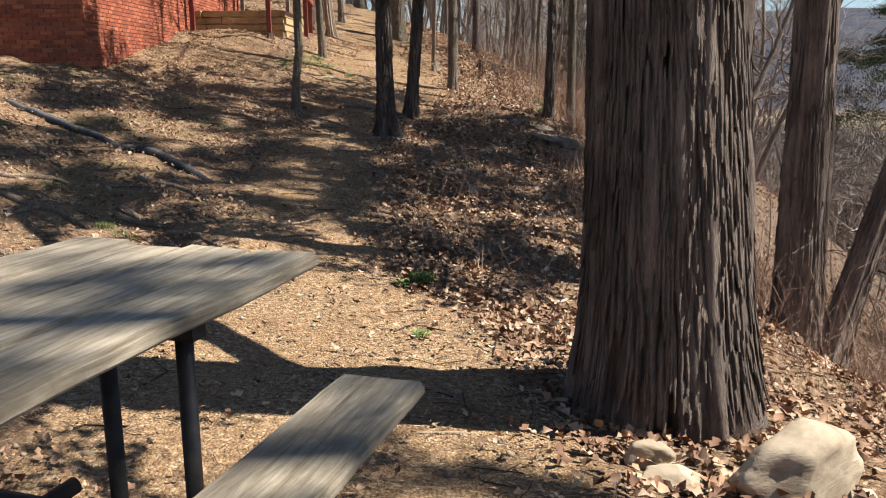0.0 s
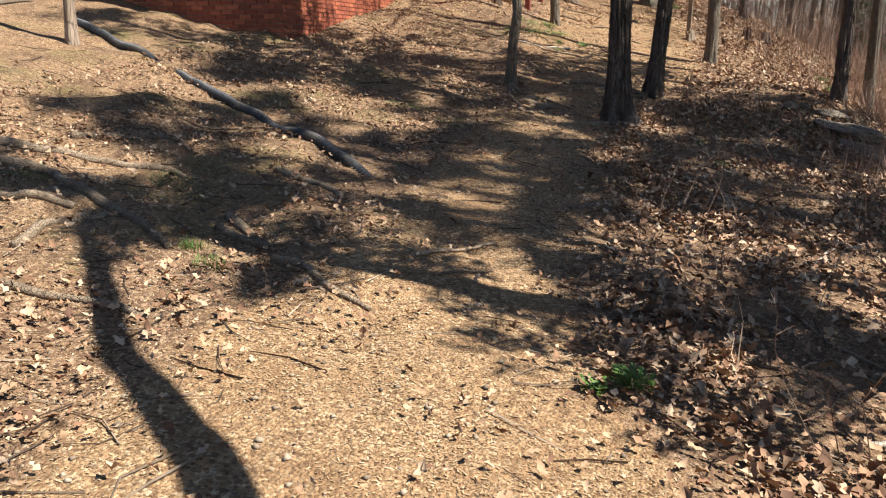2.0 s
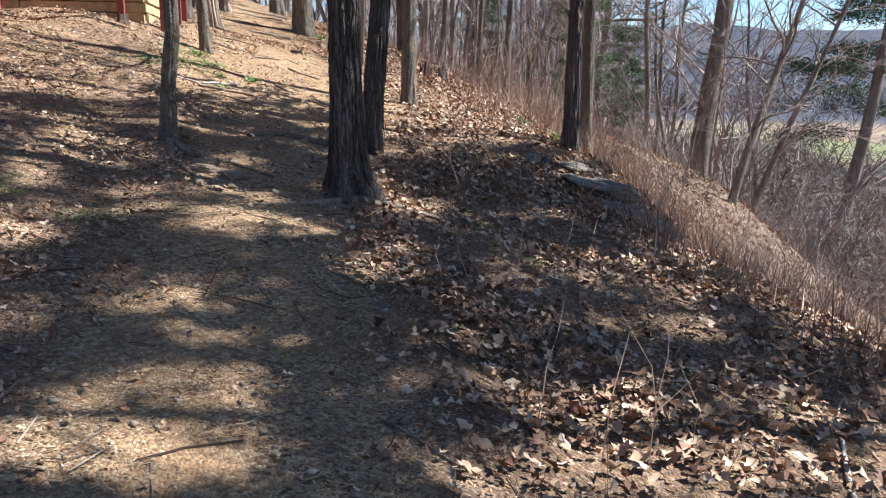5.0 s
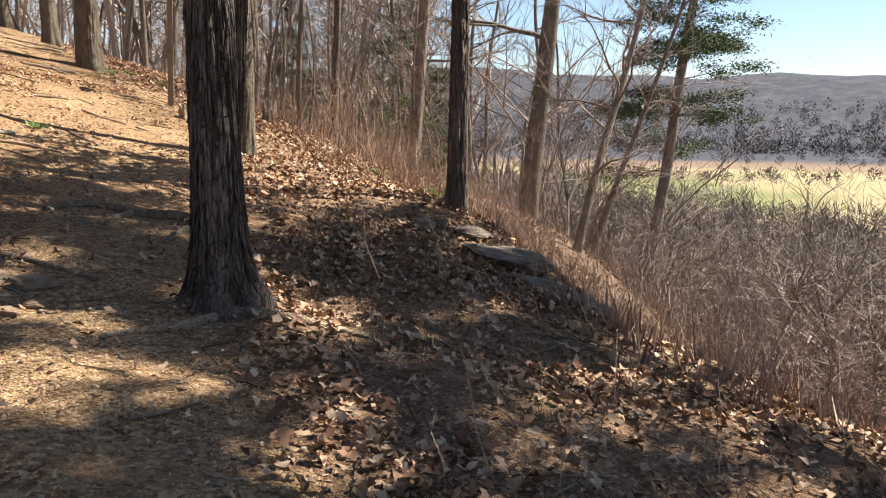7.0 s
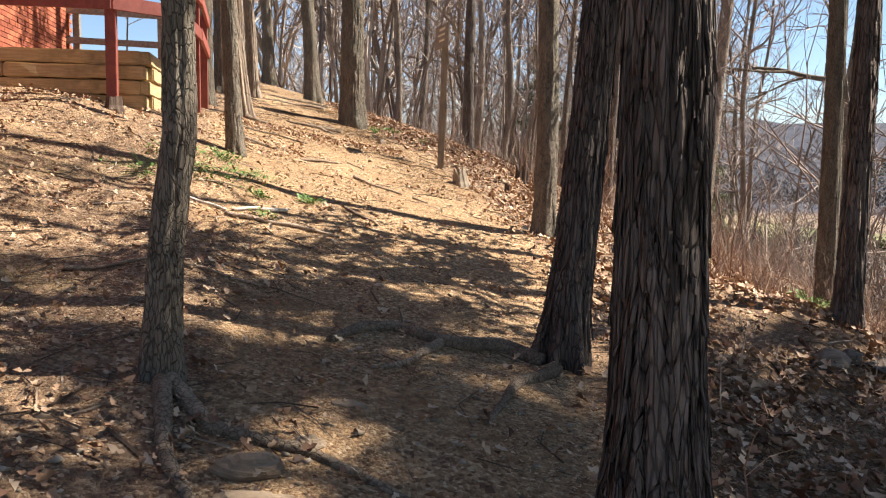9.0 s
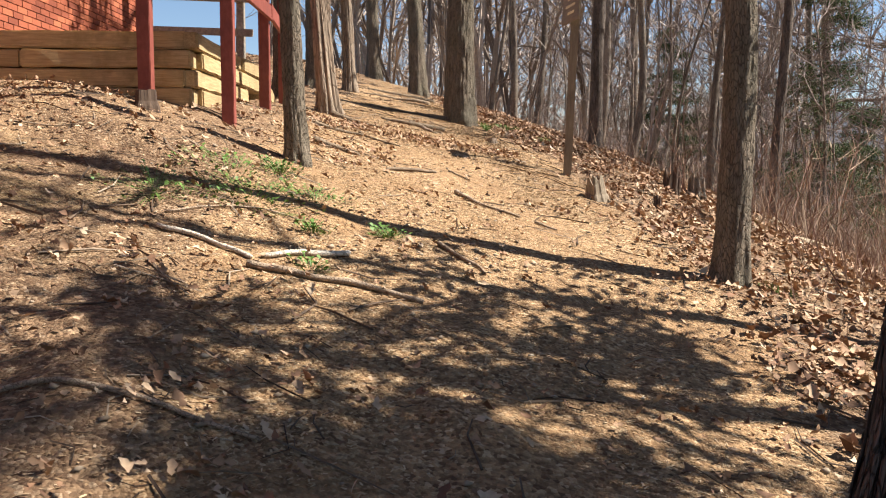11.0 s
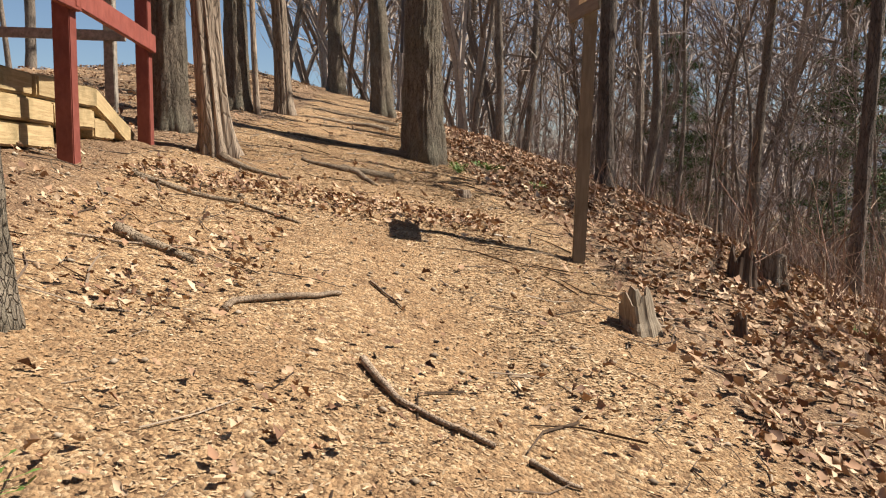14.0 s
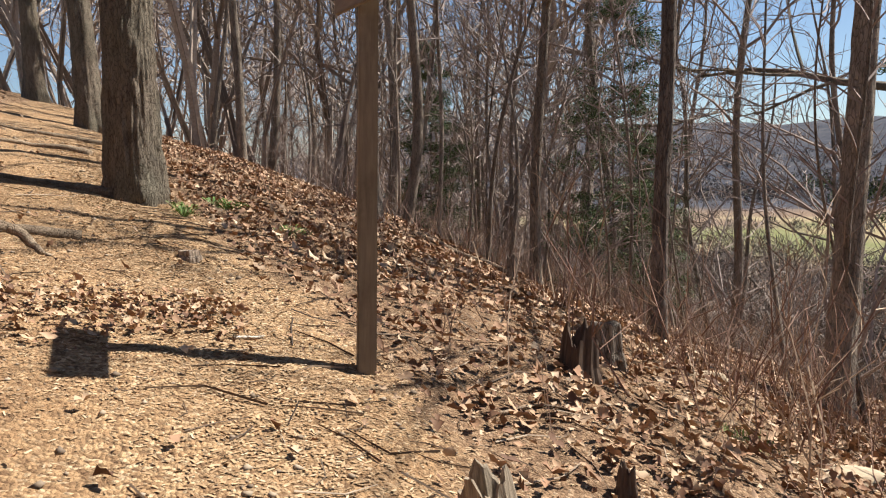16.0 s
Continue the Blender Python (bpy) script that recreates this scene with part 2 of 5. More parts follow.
LEAF = island_material("dry_leaf", ((0.0, (0.11, 0.055, 0.032)), (0.3, (0.29, 0.155, 0.085)), (0.65, (0.46, 0.29, 0.17)), (1.0, (0.6, 0.44, 0.29))), 0.75)
CHIP = island_material("wood_chip", ((0.0, (0.27, 0.165, 0.085)), (0.4, (0.4, 0.26, 0.14)), (0.8, (0.48, 0.325, 0.18)), (1.0, (0.62, 0.47, 0.3))), 0.85)
TWIGS_DOWN = island_material("fallen_twig", ((0.0, (0.05, 0.032, 0.022)), (0.6, (0.15, 0.1, 0.065)), (1.0, (0.4, 0.31, 0.22))), 0.85)
PEBBLE = island_material("pebble", ((0.0, (0.18, 0.13, 0.09)), (0.6, (0.32, 0.24, 0.16)), (1.0, (0.44, 0.35, 0.25))), 0.9)
STEM = island_material("dry_stem", ((0.0, (0.17, 0.09, 0.065)), (0.5, (0.32, 0.2, 0.14)), (1.0, (0.52, 0.39, 0.26))), 0.85)
GREEN = island_material("green_leaf", ((0.0, (0.08, 0.14, 0.028)), (0.6, (0.15, 0.25, 0.05)), (1.0, (0.24, 0.34, 0.08))), 0.55)
NEEDLE = island_material("cedar_needle", ((0.0, (0.03, 0.055, 0.018)), (0.6, (0.075, 0.115, 0.035)), (1.0, (0.16, 0.19, 0.06))), 0.7)
FARTREE = island_material("far_bare_crowns", ((0.0, (0.07, 0.058, 0.058)), (0.6, (0.12, 0.1, 0.095)), (0.9, (0.16, 0.135, 0.115)), (1.0, (0.11, 0.125, 0.06))), 0.95, fleck=0.3)


WOODMASS = island_material("wood_stems", ((0.0, (0.17, 0.13, 0.105)), (0.5, (0.36, 0.29, 0.235)), (1.0, (0.56, 0.47, 0.39))), 0.9)

SLOPEWOOD = island_material("slope_stems", ((0.0, (0.09, 0.07, 0.056)), (0.5, (0.21, 0.168, 0.132)), (1.0, (0.38, 0.315, 0.255))), 0.9)


def ground_material():
    g = Graph("ground")
    p = g.coords(world_space=True)
    big = g.noise(p, 0.55, 5, 0.6)
    mid = g.noise(p, 3.2, 6, 0.65)
    fine = g.noise(p, 26, 6, 0.7)
    cell = g.cells(p, 58.0, 1)
    chip_d = g.cells(p, 58.0, 0)
    lum = g.node("ShaderNodeSeparateColor", 0, Color=cell)
    earth = g.ramp(mid, (0.3, (0.2, 0.112, 0.057)), (0.55, (0.36, 0.215, 0.107)), (0.75, (0.45, 0.29, 0.155)))
    chips = g.ramp(lum, (0.0, (0.13, 0.072, 0.038)), (0.35, (0.36, 0.22, 0.112)), (0.75, (0.46, 0.3, 0.158)), (1.0, (0.66, 0.49, 0.3)))
    trail = g.mix(g.ramp(g.noise(p, 1.4, 4), (0.32, 0.15), (0.55, 0.92)), earth, chips)
    litter = g.ramp(lum, (0.0, (0.1, 0.058, 0.036)), (0.45, (0.25, 0.15, 0.085)), (0.8, (0.4, 0.26, 0.15)), (1.0, (0.55, 0.4, 0.26)))
    soil = g.ramp(mid, (0.35, (0.14, 0.085, 0.05)), (0.7, (0.32, 0.2, 0.112)))
    side = g.mix(g.ramp(big, (0.35, 0.25), (0.65, 0.95)), soil, litter)
    edge = g.math("ADD", g.attr("trail"), g.math("MULTIPLY", g.math("SUBTRACT", mid, 0.5), 0.9))
    near = g.mix(g.ramp(edge, (0.3, 0.0), (0.7, 1.0)), side, trail)
    mossy = g.math("MULTIPLY", g.ramp(g.noise(p, 0.8, 4, 0.6), (0.52, 0.0), (0.68, 1.0)), g.attr("moss"))
    near = g.mix(g.math("MULTIPLY", mossy, 0.6), near, g.mix(fine, (0.055, 0.075, 0.018), (0.17, 0.17, 0.05)))
    near = g.mix(g.ramp(fine, (0.32, 0.8), (0.58, 0.0)), near, (0.1, 0.058, 0.034))
    wood = g.mix(g.noise(p, 1.6, 8, 0.75), g.mix(0.75, litter, (0.07, 0.05, 0.037)), g.mix(0.65, litter, (0.2, 0.14, 0.1)))
    field = g.ramp(g.noise(p, 0.006, 4), (0.42, (0.15, 0.15, 0.06)), (0.55, (0.25, 0.2, 0.105)), (0.7, (0.3, 0.24, 0.135)))
    # far hills: dark woods with the blue of distance haze put into the colour
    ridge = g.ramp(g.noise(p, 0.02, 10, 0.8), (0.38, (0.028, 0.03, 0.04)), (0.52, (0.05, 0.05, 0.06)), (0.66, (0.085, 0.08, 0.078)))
    col = g.mix(g.attr("away"), near, wood)
    col = g.mix(g.attr("field"), col, field)
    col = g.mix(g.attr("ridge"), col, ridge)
    h = g.math("ADD", g.math("MULTIPLY", fine, 0.8), g.math("MULTIPLY", g.math("SUBTRACT", 0.6, chip_d), 0.5))
    h = g.math("ADD", h, mid)
    return g.done(col, 0.95, h, 0.9, 0.035, spec=0.12)


GROUND = ground_material()


def brick_material(name, by_island):
    g = Graph(name)
    r = g.island() if by_island else g.random()
    col = g.ramp(r, (0.0, (0.2, 0.052, 0.027)), (0.6, (0.33, 0.09, 0.043)), (1.0, (0.43, 0.135, 0.062)))
    col = g.mix(g.ramp(g.noise(g.coords(world_space=True), 22, 5, 0.7), (0.4, 0.0), (0.8, 0.55)), col, (0.2, 0.065, 0.04))
    return g.done(col, 0.88, g.noise(g.coords(world_space=True), 60, 4), 0.4, 0.006)


BRICK, BRICK_JOINED = brick_material("brick", False), brick_material("brick_joined", True)


def grainy(name, a, b, stretch=(1, 14, 14), scale=6.0, rough=0.8, wear=None, bump=0.3, depth=0.006):
    g = Graph(name)
    n = g.noise(g.coords(stretch), scale, 6, 0.65, 0.3)
    blot = g.noise(g.coords(), 3.0, 5, 0.7)
    col = g.ramp(n, (0.3, a), (0.7, b))
    if wear:
        col = g.mix(g.ramp(blot, (0.5, 0.0), (0.72, 0.8)), col, wear)
    tone = g.math("ADD", g.math("MULTIPLY", g.random(), 0.3), 0.85)
    col = g.mix(1.0, col, g.node("ShaderNodeCombineColor", Red=tone, Green=tone, Blue=tone), "MULTIPLY")
    return g.done(col, rough, n, bump, depth, spec=0.25)


GREY_WOOD = grainy("weathered_wood", (0.17, 0.13, 0.085), (0.46, 0.385, 0.28), (14, 1, 14), 5, 0.85, (0.13, 0.1, 0.06), 0.6)
TIMBER = grainy("landscape_timber", (0.28, 0.19, 0.09), (0.52, 0.38, 0.2), (1, 12, 12), 5, 0.85, (0.2, 0.15, 0.07), 0.5)
RED_PAINT = grainy("red_paint", (0.18, 0.045, 0.032), (0.27, 0.08, 0.058), (4, 4, 2), 6, 0.6, (0.17, 0.05, 0.04), 0.15)
POST_PAINT = grainy("brown_paint", (0.13, 0.1, 0.068), (0.21, 0.165, 0.115), (9, 9, 1), 5, 0.7, (0.1, 0.075, 0.05), 0.2)
FENCE_GREY = grainy("old_fence_wood", (0.17, 0.14, 0.11), (0.36, 0.31, 0.25), (6, 6, 6), 4, 0.9)
IRON = grainy("black_steel", (0.012, 0.012, 0.013), (0.03, 0.029, 0.028), (3, 3, 3), 8, 0.5, (0.06, 0.04, 0.03), 0.1)
PLASTIC = grainy("black_plastic", (0.018, 0.018, 0.02), (0.05, 0.05, 0.052), (3, 3, 3), 6, 0.45, (0.14, 0.11, 0.08), 0.1)
STONE = grainy("sandstone", (0.25, 0.18, 0.11), (0.5, 0.4, 0.28), (1, 1, 3), 4, 0.92, (0.2, 0.155, 0.1), 0.6, 0.02)
LEDGE = grainy("ledge_rock", (0.07, 0.055, 0.042), (0.22, 0.175, 0.13), (1, 1, 6), 5, 0.92, (0.14, 0.115, 0.08), 0.7, 0.02)
TRAIL_ROCK = grainy("trail_rock", (0.16, 0.11, 0.07), (0.36, 0.26, 0.165), (1, 1, 4), 6, 0.92, (0.13, 0.095, 0.065), 0.7, 0.02)
CHARRED = grainy("dark_stump_wood", (0.035, 0.022, 0.016), (0.12, 0.08, 0.055), (10, 10, 1), 6, 0.95)
MORTAR = grainy("mortar", (0.36, 0.29, 0.24), (0.5, 0.42, 0.35), (1, 1, 1), 20, 0.95)
ROOF = grainy("roof_shingle", (0.07, 0.06, 0.055), (0.13, 0.11, 0.1), (2, 2, 2), 8, 0.95)
PLATE = grainy("sign_board", (0.12, 0.09, 0.06), (0.2, 0.155, 0.1), (6, 1, 6), 5, 0.6)
LETTER = grainy("sign_marks", (0.5, 0.42, 0.25), (0.6, 0.52, 0.32), (1, 1, 1), 6, 0.6)
SHED = grainy("white_paint", (0.62, 0.6, 0.56), (0.78, 0.76, 0.72), (2, 2, 2), 5, 0.6)

# ---- ground ----
def spread(start, stop, step, grow, end):
    out, s = [], stop
    while s < end:
        step *= grow
        s += step
        out.append(s)
    return out


def trail_x(y):
    return np.interp(y, (-3, 0, 4, 6.5, 9.5, 12, 15, 17.5, 20, 23, 27, 34, 45), (0.2, 0.0, -0.7, -1.3, -1.6, -1.7, -1.5, -1.5, -1.6, -1.8, -2.3, -2.9, -3.4))


def trail_half(y):
    return np.interp(y, (0, 5, 8, 12, 15, 18, 24, 30, 45), (1.1, 1.3, 0.75, 0.75, 0.9, 1.6, 1.7, 0.9, 0.6))


def make_ground():
    xs = np.concatenate([-np.array(spread(0, 9, 0.09, 1.22, 4500))[::-1], np.arange(-9, 4.2, 0.075), np.array(spread(0, 4.2, 0.075, 1.085, 4800))])
    ys = np.concatenate([-np.array(spread(0, 5, 0.09, 1.25, 4500))[::-1], np.arange(-5, 30, 0.085), np.array(spread(0, 30, 0.085, 1.07, 4800))])
    X, Y = np.meshgrid(xs, ys)
    Z = ground_z(X, Y)
    near = 1 - smooth(25, 60, np.hypot(X, Y - 14))
    tr = 1 - smooth(0.7, 1.25, np.abs(X - trail_x(Y)) / trail_half(Y))
    rough = 0.55 + 0.45 * (1 - tr)
    Z = Z + near * rough * (0.10 * (vnoise(X * 1.1, Y * 1.1, 0, 1) - 0.5) + 0.06 * (vnoise(X * 3.1, Y * 3.1, 0, 2) - 0.5) + 0.03 * (vnoise(X * 8, Y * 8, 0, 3) - 0.5))
    ny, nx = X.shape
    idx = np.arange(nx * ny).reshape(ny, nx)
    quads = np.stack([idx[:-1, :-1], idx[:-1, 1:], idx[1:, 1:], idx[1:, :-1]], -1).reshape(-1, 4)
    me = bpy.data.meshes.new("ground")
    me.vertices.add(nx * ny)
    me.vertices.foreach_set("co", np.stack([X, Y, Z], -1).astype(np.float32).reshape(-1))
    me.loops.add(quads.size)
    me.loops.foreach_set("vertex_index", quads.reshape(-1).astype(np.int32))
    me.polygons.add(len(quads))
    me.polygons.foreach_set("loop_start", np.arange(0, quads.size, 4, dtype=np.int32))
    me.polygons.foreach_set("use_smooth", np.ones(len(quads), bool))
    me.update(calc_edges=True)
    far = np.hypot(X, Y)
    left = 1 - smooth(-1.2, 0.2, X - trail_x(Y) + trail_half(Y))
    masks = {
        "trail": np.maximum(tr, 0.42 * left * smooth(2, 6, Y)),
        "moss": left * (1 - smooth(16, 22, Y)) + 0.35 * smooth(1, 2.5, X),
        "away": np.maximum(smooth(3.0, 5.5, X), smooth(14, 40, -X)) + 0 * Y,
        "field": smooth(300, 360, X + 40 * vnoise(X / 60, Y / 60, 0, 31)) * (1 - smooth(950, 1100, far + 160 * vnoise(X / 90, Y / 90, 0, 32))) * smooth(0.12, 0.2, vnoise(X / 230, Y / 230, 0, 9)),
        # distance mask for the hazed hill colour
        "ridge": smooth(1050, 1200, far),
    }
    for k, m in masks.items():
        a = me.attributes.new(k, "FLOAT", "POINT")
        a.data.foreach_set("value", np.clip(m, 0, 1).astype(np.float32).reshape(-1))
    me.materials.append(GROUND)
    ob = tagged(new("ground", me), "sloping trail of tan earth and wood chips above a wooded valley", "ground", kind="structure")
    return xs, ys, Z


GX, GY, GZ = make_ground()


def gsurf(x, y):
    """Height of the ground sheet as built."""
    x, y = np.asarray(x, float), np.asarray(y, float)
    i = np.clip(np.searchsorted(GX, x) - 1, 0, len(GX) - 2)
    j = np.clip(np.searchsorted(GY, y) - 1, 0, len(GY) - 2)
    fx = (x - GX[i]) / (GX[i + 1] - GX[i])
    fy = (y - GY[j]) / (GY[j + 1] - GY[j])
    return (GZ[j, i] * (1 - fx) + GZ[j, i + 1] * fx) * (1 - fy) + (GZ[j + 1, i] * (1 - fx) + GZ[j + 1, i + 1] * fx) * fy


# ---- brick building ----
def brick_building():
    corner = Vector((-6.16, 14.54, 0))
    base, top = 1.25, 5.4
    length, width = 12.1, 3.6
    turn = math.atan2(0.2, 12.0)
    root = new("brick_building")
    root.matrix_world = Matrix.Translation((corner.x, corner.y, 0)) @ Matrix.Rotation(turn, 4, "Z")
    tagged(root, "red brick building on the slope beside the trail", "building")
    b = Buf()
    t = 0.2
    b.box((-t / 2 - 0.012, length / 2, (base + top) / 2), (t, length - 0.02, top - base))
    b.box((-width + t / 2, length / 2, (base + top) / 2), (t, length - 0.02, top - base))
    b.box((-width / 2, t / 2 + 0.012, (base + top) / 2), (width - 2 * t - 0.03, t, top - base))
    b.box((-width / 2, length - t / 2, (base + top) / 2), (width - 2 * t - 0.03, t, top - base))
    wall = piece("wall", b.mesh("wall", MORTAR), root, "mortar joints of the brick wall")
    r = Buf()
    r.box((-width / 2, length / 2, top + 0.06), (width + 0.5, length + 0.5, 0.12))
    r.box((-width / 2, length / 2, top + 0.2), (width + 0.2, length + 0.2, 0.16))
    piece("roof", r.mesh("roof", ROOF), root, "flat dark roof slab")
    full = Buf()
    bl, bh, bd, joint = 0.2, 0.062, 0.03, 0.011
    full.box((0, 0, 0), (bd, bl, bh))
    shape_e = full.mesh("brick", BRICK)
    f2 = Buf()
    f2.box((0, 0, 0), (bl, bd, bh))
    shape_s = f2.mesh("brick", BRICK)
    rest = Buf()
    rng = random.Random(4)
    count = 0
    rows = int((top - base) / (bh + joint))
    for k in range(rows):
        z = base + (k + 0.5) * (bh + joint)
        shift = 0.5 * (k % 2) * (bl + joint)
        for face in ("e", "s"):
            run = length if face == "e" else width
            s = bl / 2 - shift + (0 if face == "e" else 0.02)
            while s < run - 0.02:
                lo, hi = max(s - bl / 2, 0.0), min(s + bl / 2, run)
                size, mid = hi - lo, (hi + lo) / 2
                push = rng.uniform(-0.002, 0.003)
                ground_here = 1.55 + 0.17 * mid if face == "e" else 1.55 + 0.12 * mid
                if size > 0.04 and z > ground_here - 0.25:
                    c = (push, mid, z) if face == "e" else (-mid, push, z)
                    whole = size > bl - 1e-3
                    if face == "e" and mid < 3.6 and z < 2.9 and whole and count < 280:
                        piece("brick", shape_e, wall, at=Matrix.Translation(c))
                        count += 1
                    else:
                        rest.box(c, (bd, size, bh) if face == "e" else (size, bd, bh))
                s += bl + joint
    tagged(piece("bricks", rest.mesh("bricks", BRICK_JOINED), wall, "courses of red brick"), kind="stuff")


brick_building()


# ---- timber retaining wall and red railing ----
def retaining_wall():
    root = new("retaining_wall")
    root.location = (-3.96, 21.1, 2.43)
    tagged(root, "retaining wall of stacked weathered landscape timbers", "retaining wall")
    rng = random.Random(2)
    h = 0.166
    for k in range(4):
        z = (k + 0.5) * h
        x = -0.02 - (0.05 if k % 2 else 0.0)
        left = (-1.75, -2.0, -3.4, -3.4)[k]
        while x > left:
            ln = min(rng.uniform(1.5, 2.1), x - left + 0.2)
            me = board("timber", (ln - 0.012, 0.2, h - 0.012), TIMBER, 0.014, 0.011, 8, k * 7 + x)
            piece("timber", me, root, at=pose(x - ln / 2, 0.1 + rng.uniform(-0.018, 0.018), z, 0, rng.uniform(-0.3, 0.3), rng.uniform(-0.6, 0.6)))
            x -= ln
        y = 0.02 if k % 2 else 0.21
        end = (1.15, 2.0, 2.7, 2.75)[k]
        while y < end - 0.25:
            ln = min(rng.uniform(1.5, 2.0), end - y)
            me = board("timber", (ln - 0.012, 0.2, h - 0.012), TIMBER, 0.014, 0.011, 8, k * 5 + y + 40)
            piece("timber", me, root, at=pose(-0.08 + rng.uniform(-0.02, 0.02), y + ln / 2, z, 0, rng.uniform(-0.3, 0.3), 90 + rng.uniform(-0.8, 0.8)))
            y += ln
    sloped = board("timber", (0.86, 0.2, h - 0.012), TIMBER, 0.014, 0.011, 6, 90)
    piece("timber", sloped, root, at=pose(-0.08, 3.13, 3.5 * h - 0.14, 0, 21, 90))
    short = board("timber", (0.42, 0.2, h - 0.012), TIMBER, 0.014, 0.011, 4, 93)
    piece("timber", short, root, at=pose(-0.1, 2.95, 2.5 * h - 0.06, 0, 0, 90))
    fill = Buf()
    fill.box((-1.8, 1.9, 0.25), (3.1, 3.2, 0.74))
    piece("deck_fill", fill.mesh("deck_fill", GROUND), root, "packed earth behind the timbers")


retaining_wall()


def railing():
    root = new("railing")
    root.location = (-3.62, 20.8, 2.2)
    tagged(root, "rust-red painted wooden railing of posts and rails", "railing")
    ox, oy = -3.62, 20.8
    posts = [(-6.1, 20.7), (-4.245, 20.72), (-3.66, 21.15), (-3.66, 22.68), (-3.83, 24.61)]
    for i, (x, y) in enumerate(posts):
        z0 = gz(x, y) - 0.12
        z1 = 4.1 + 0.02 * (i == 4)
        me = board("post", (0.11, 0.11, z1 - z0), RED_PAINT, 0.006, 0.003, 4, i)
        piece("post", me, root, at=pose(x - ox, y - oy, (z0 + z1) / 2 - 2.2, 0, 0, 2))
    for i in range(len(posts) - 1):
        (xa, ya), (xb, yb) = posts[i], posts[i + 1]
        for level in (4.0, 3.53):
            ln = math.hypot(xb - xa, yb - ya) + 0.1
            me = board("rail", (ln, 0.04, 0.15), RED_PAINT, 0.005, 0.003, 6, i)
            side = Vector((yb - ya, xa - xb, 0)).normalized() * -0.072
            lift = 0.02 * (i == 3)
            piece("rail", me, root, at=pose((xa + xb) / 2 - ox - side.x, (ya + yb) / 2 - oy - side.y, level - 2.2 + lift, 0, 0, math.degrees(math.atan2(yb - ya, xb - xa))))
    old = new("wooden_fence")
    old.location = (-5.3, 26.4, 0)
    tagged(old, "old grey unpainted wooden fence behind the railing", "fence")
    for i, x in enumerate((-0.9, 0.5)):
        z0 = gz(-5.3 + x, 26.4) - 0.1
        piece("post", board("post", (0.11, 0.11, 1.5), FENCE_GREY, 0.008, 0.006, 4, i), old, at=pose(x, 0, z0 + 0.75))
    for lv in (0.75, 1.25):
        z0 = gz(-5.5, 26.4)
        piece("rail", board("rail", (2.4, 0.05, 0.11), FENCE_GREY, 0.006, 0.006, 6, lv), old, at=pose(-0.5, -0.085, z0 + lv, 0, 1.5, 0))


railing()


# ---- picnic table ----
def picnic_table():
    root = new("picnic_table")
    a = math.degrees(math.atan2(0.3, 0.954))
    root.matrix_world = pose(-0.345, 2.23, 0.215, 0, 0, -a)
    tagged(root, "weathered grey wooden picnic table with benches on a black steel frame", "picnic table")
    z_top, z_seat, ln = 0.78, 0.47, 1.8
    for i in range(4):
        w = 0.2
        off = (0.0, 0.01, 0.03, -0.015)[i]
        me = board("tabletop_board", (w, ln, 0.042), GREY_WOOD, 0.009, 0.006, 12, i)
        piece("tabletop_board", me, root, at=pose(-w / 2 - i * (w + 0.008), -ln / 2 - off, z_top + 0.002 * (i % 2)))
    for x in (0.215, -1.05):
        me = board("bench_board", (0.245, ln - 0.02, 0.045), GREY_WOOD, 0.012, 0.006, 12, x * 10)
        piece("bench_board", me, root, "weathered grey bench plank with knots", at=pose(x, -ln / 2 - 0.07, z_seat))
    for y in (-0.56, -1.3):
        for x in (-0.06, -0.27):
            b = Buf()
            b.tube([(x, y, -0.3), (x, y, z_top - 0.03)], (0.02, 0.02), 14)
            piece("leg", b.mesh("leg", IRON, True), root, "black steel pipe leg")
        for x in (0.27, -1.1):
            b = Buf()
            b.tube([(x, y, -0.3), (x, y, z_seat - 0.02)], (0.022, 0.022), 12)
            piece("bench_support", b.mesh("bench_support", IRON, True), root, "dark green-black steel pipe")
        b = Buf()
        b.tube([(-1.05, y + 0.04, 0.22), (0.215, y + 0.04, 0.22)], (0.024, 0.024), 10)
        piece("crossbar", b.mesh("crossbar", IRON, True), root)
        b = Buf()
        b.box((-0.41, y, z_top - 0.04), (0.78, 0.05, 0.03))
        piece("bracket", b.mesh("bracket", IRON), root)
    b = Buf()
    b.tube([(-0.4, -0.56, 0.32), (-0.4, -1.3, 0.32)], (0.022, 0.022), 10)
    piece("stretcher", b.mesh("stretcher", IRON, True), root)


picnic_table()


# ---- sign post ----
def sign_post():
    root = new("sign_post")
    x, y = -0.27, 23.34
    z = gz(x, y)
    root.matrix_world = pose(x, y, z, 0, 1.6, -8)
    tagged(root, "brown painted square wooden sign post beside the trail", "sign post")
    piece("post", board("post", (0.092, 0.092, 2.35), POST_PAINT, 0.006, 0.002, 6, 3), root, at=pose(0, 0, 0.895))
    sg = piece("sign_board", board("sign_board", (0.022, 0.58, 0.33), PLATE, 0.004), root, "small brown trail sign board", at=pose(-0.05, -0.1, 1.87, 0, 0, 18))
    for i, (yy, zz, w, h) in enumerate(((-0.04, 0.1, 0.26, 0.035), (0.0, 0.02, 0.32, 0.03), (-0.03, -0.06, 0.22, 0.03))):
        piece("lettering", board("lettering", (0.004, w, h), LETTER, 0.001), sg, "faded pale marks", at=pose(-0.0135, yy, zz))


sign_post()


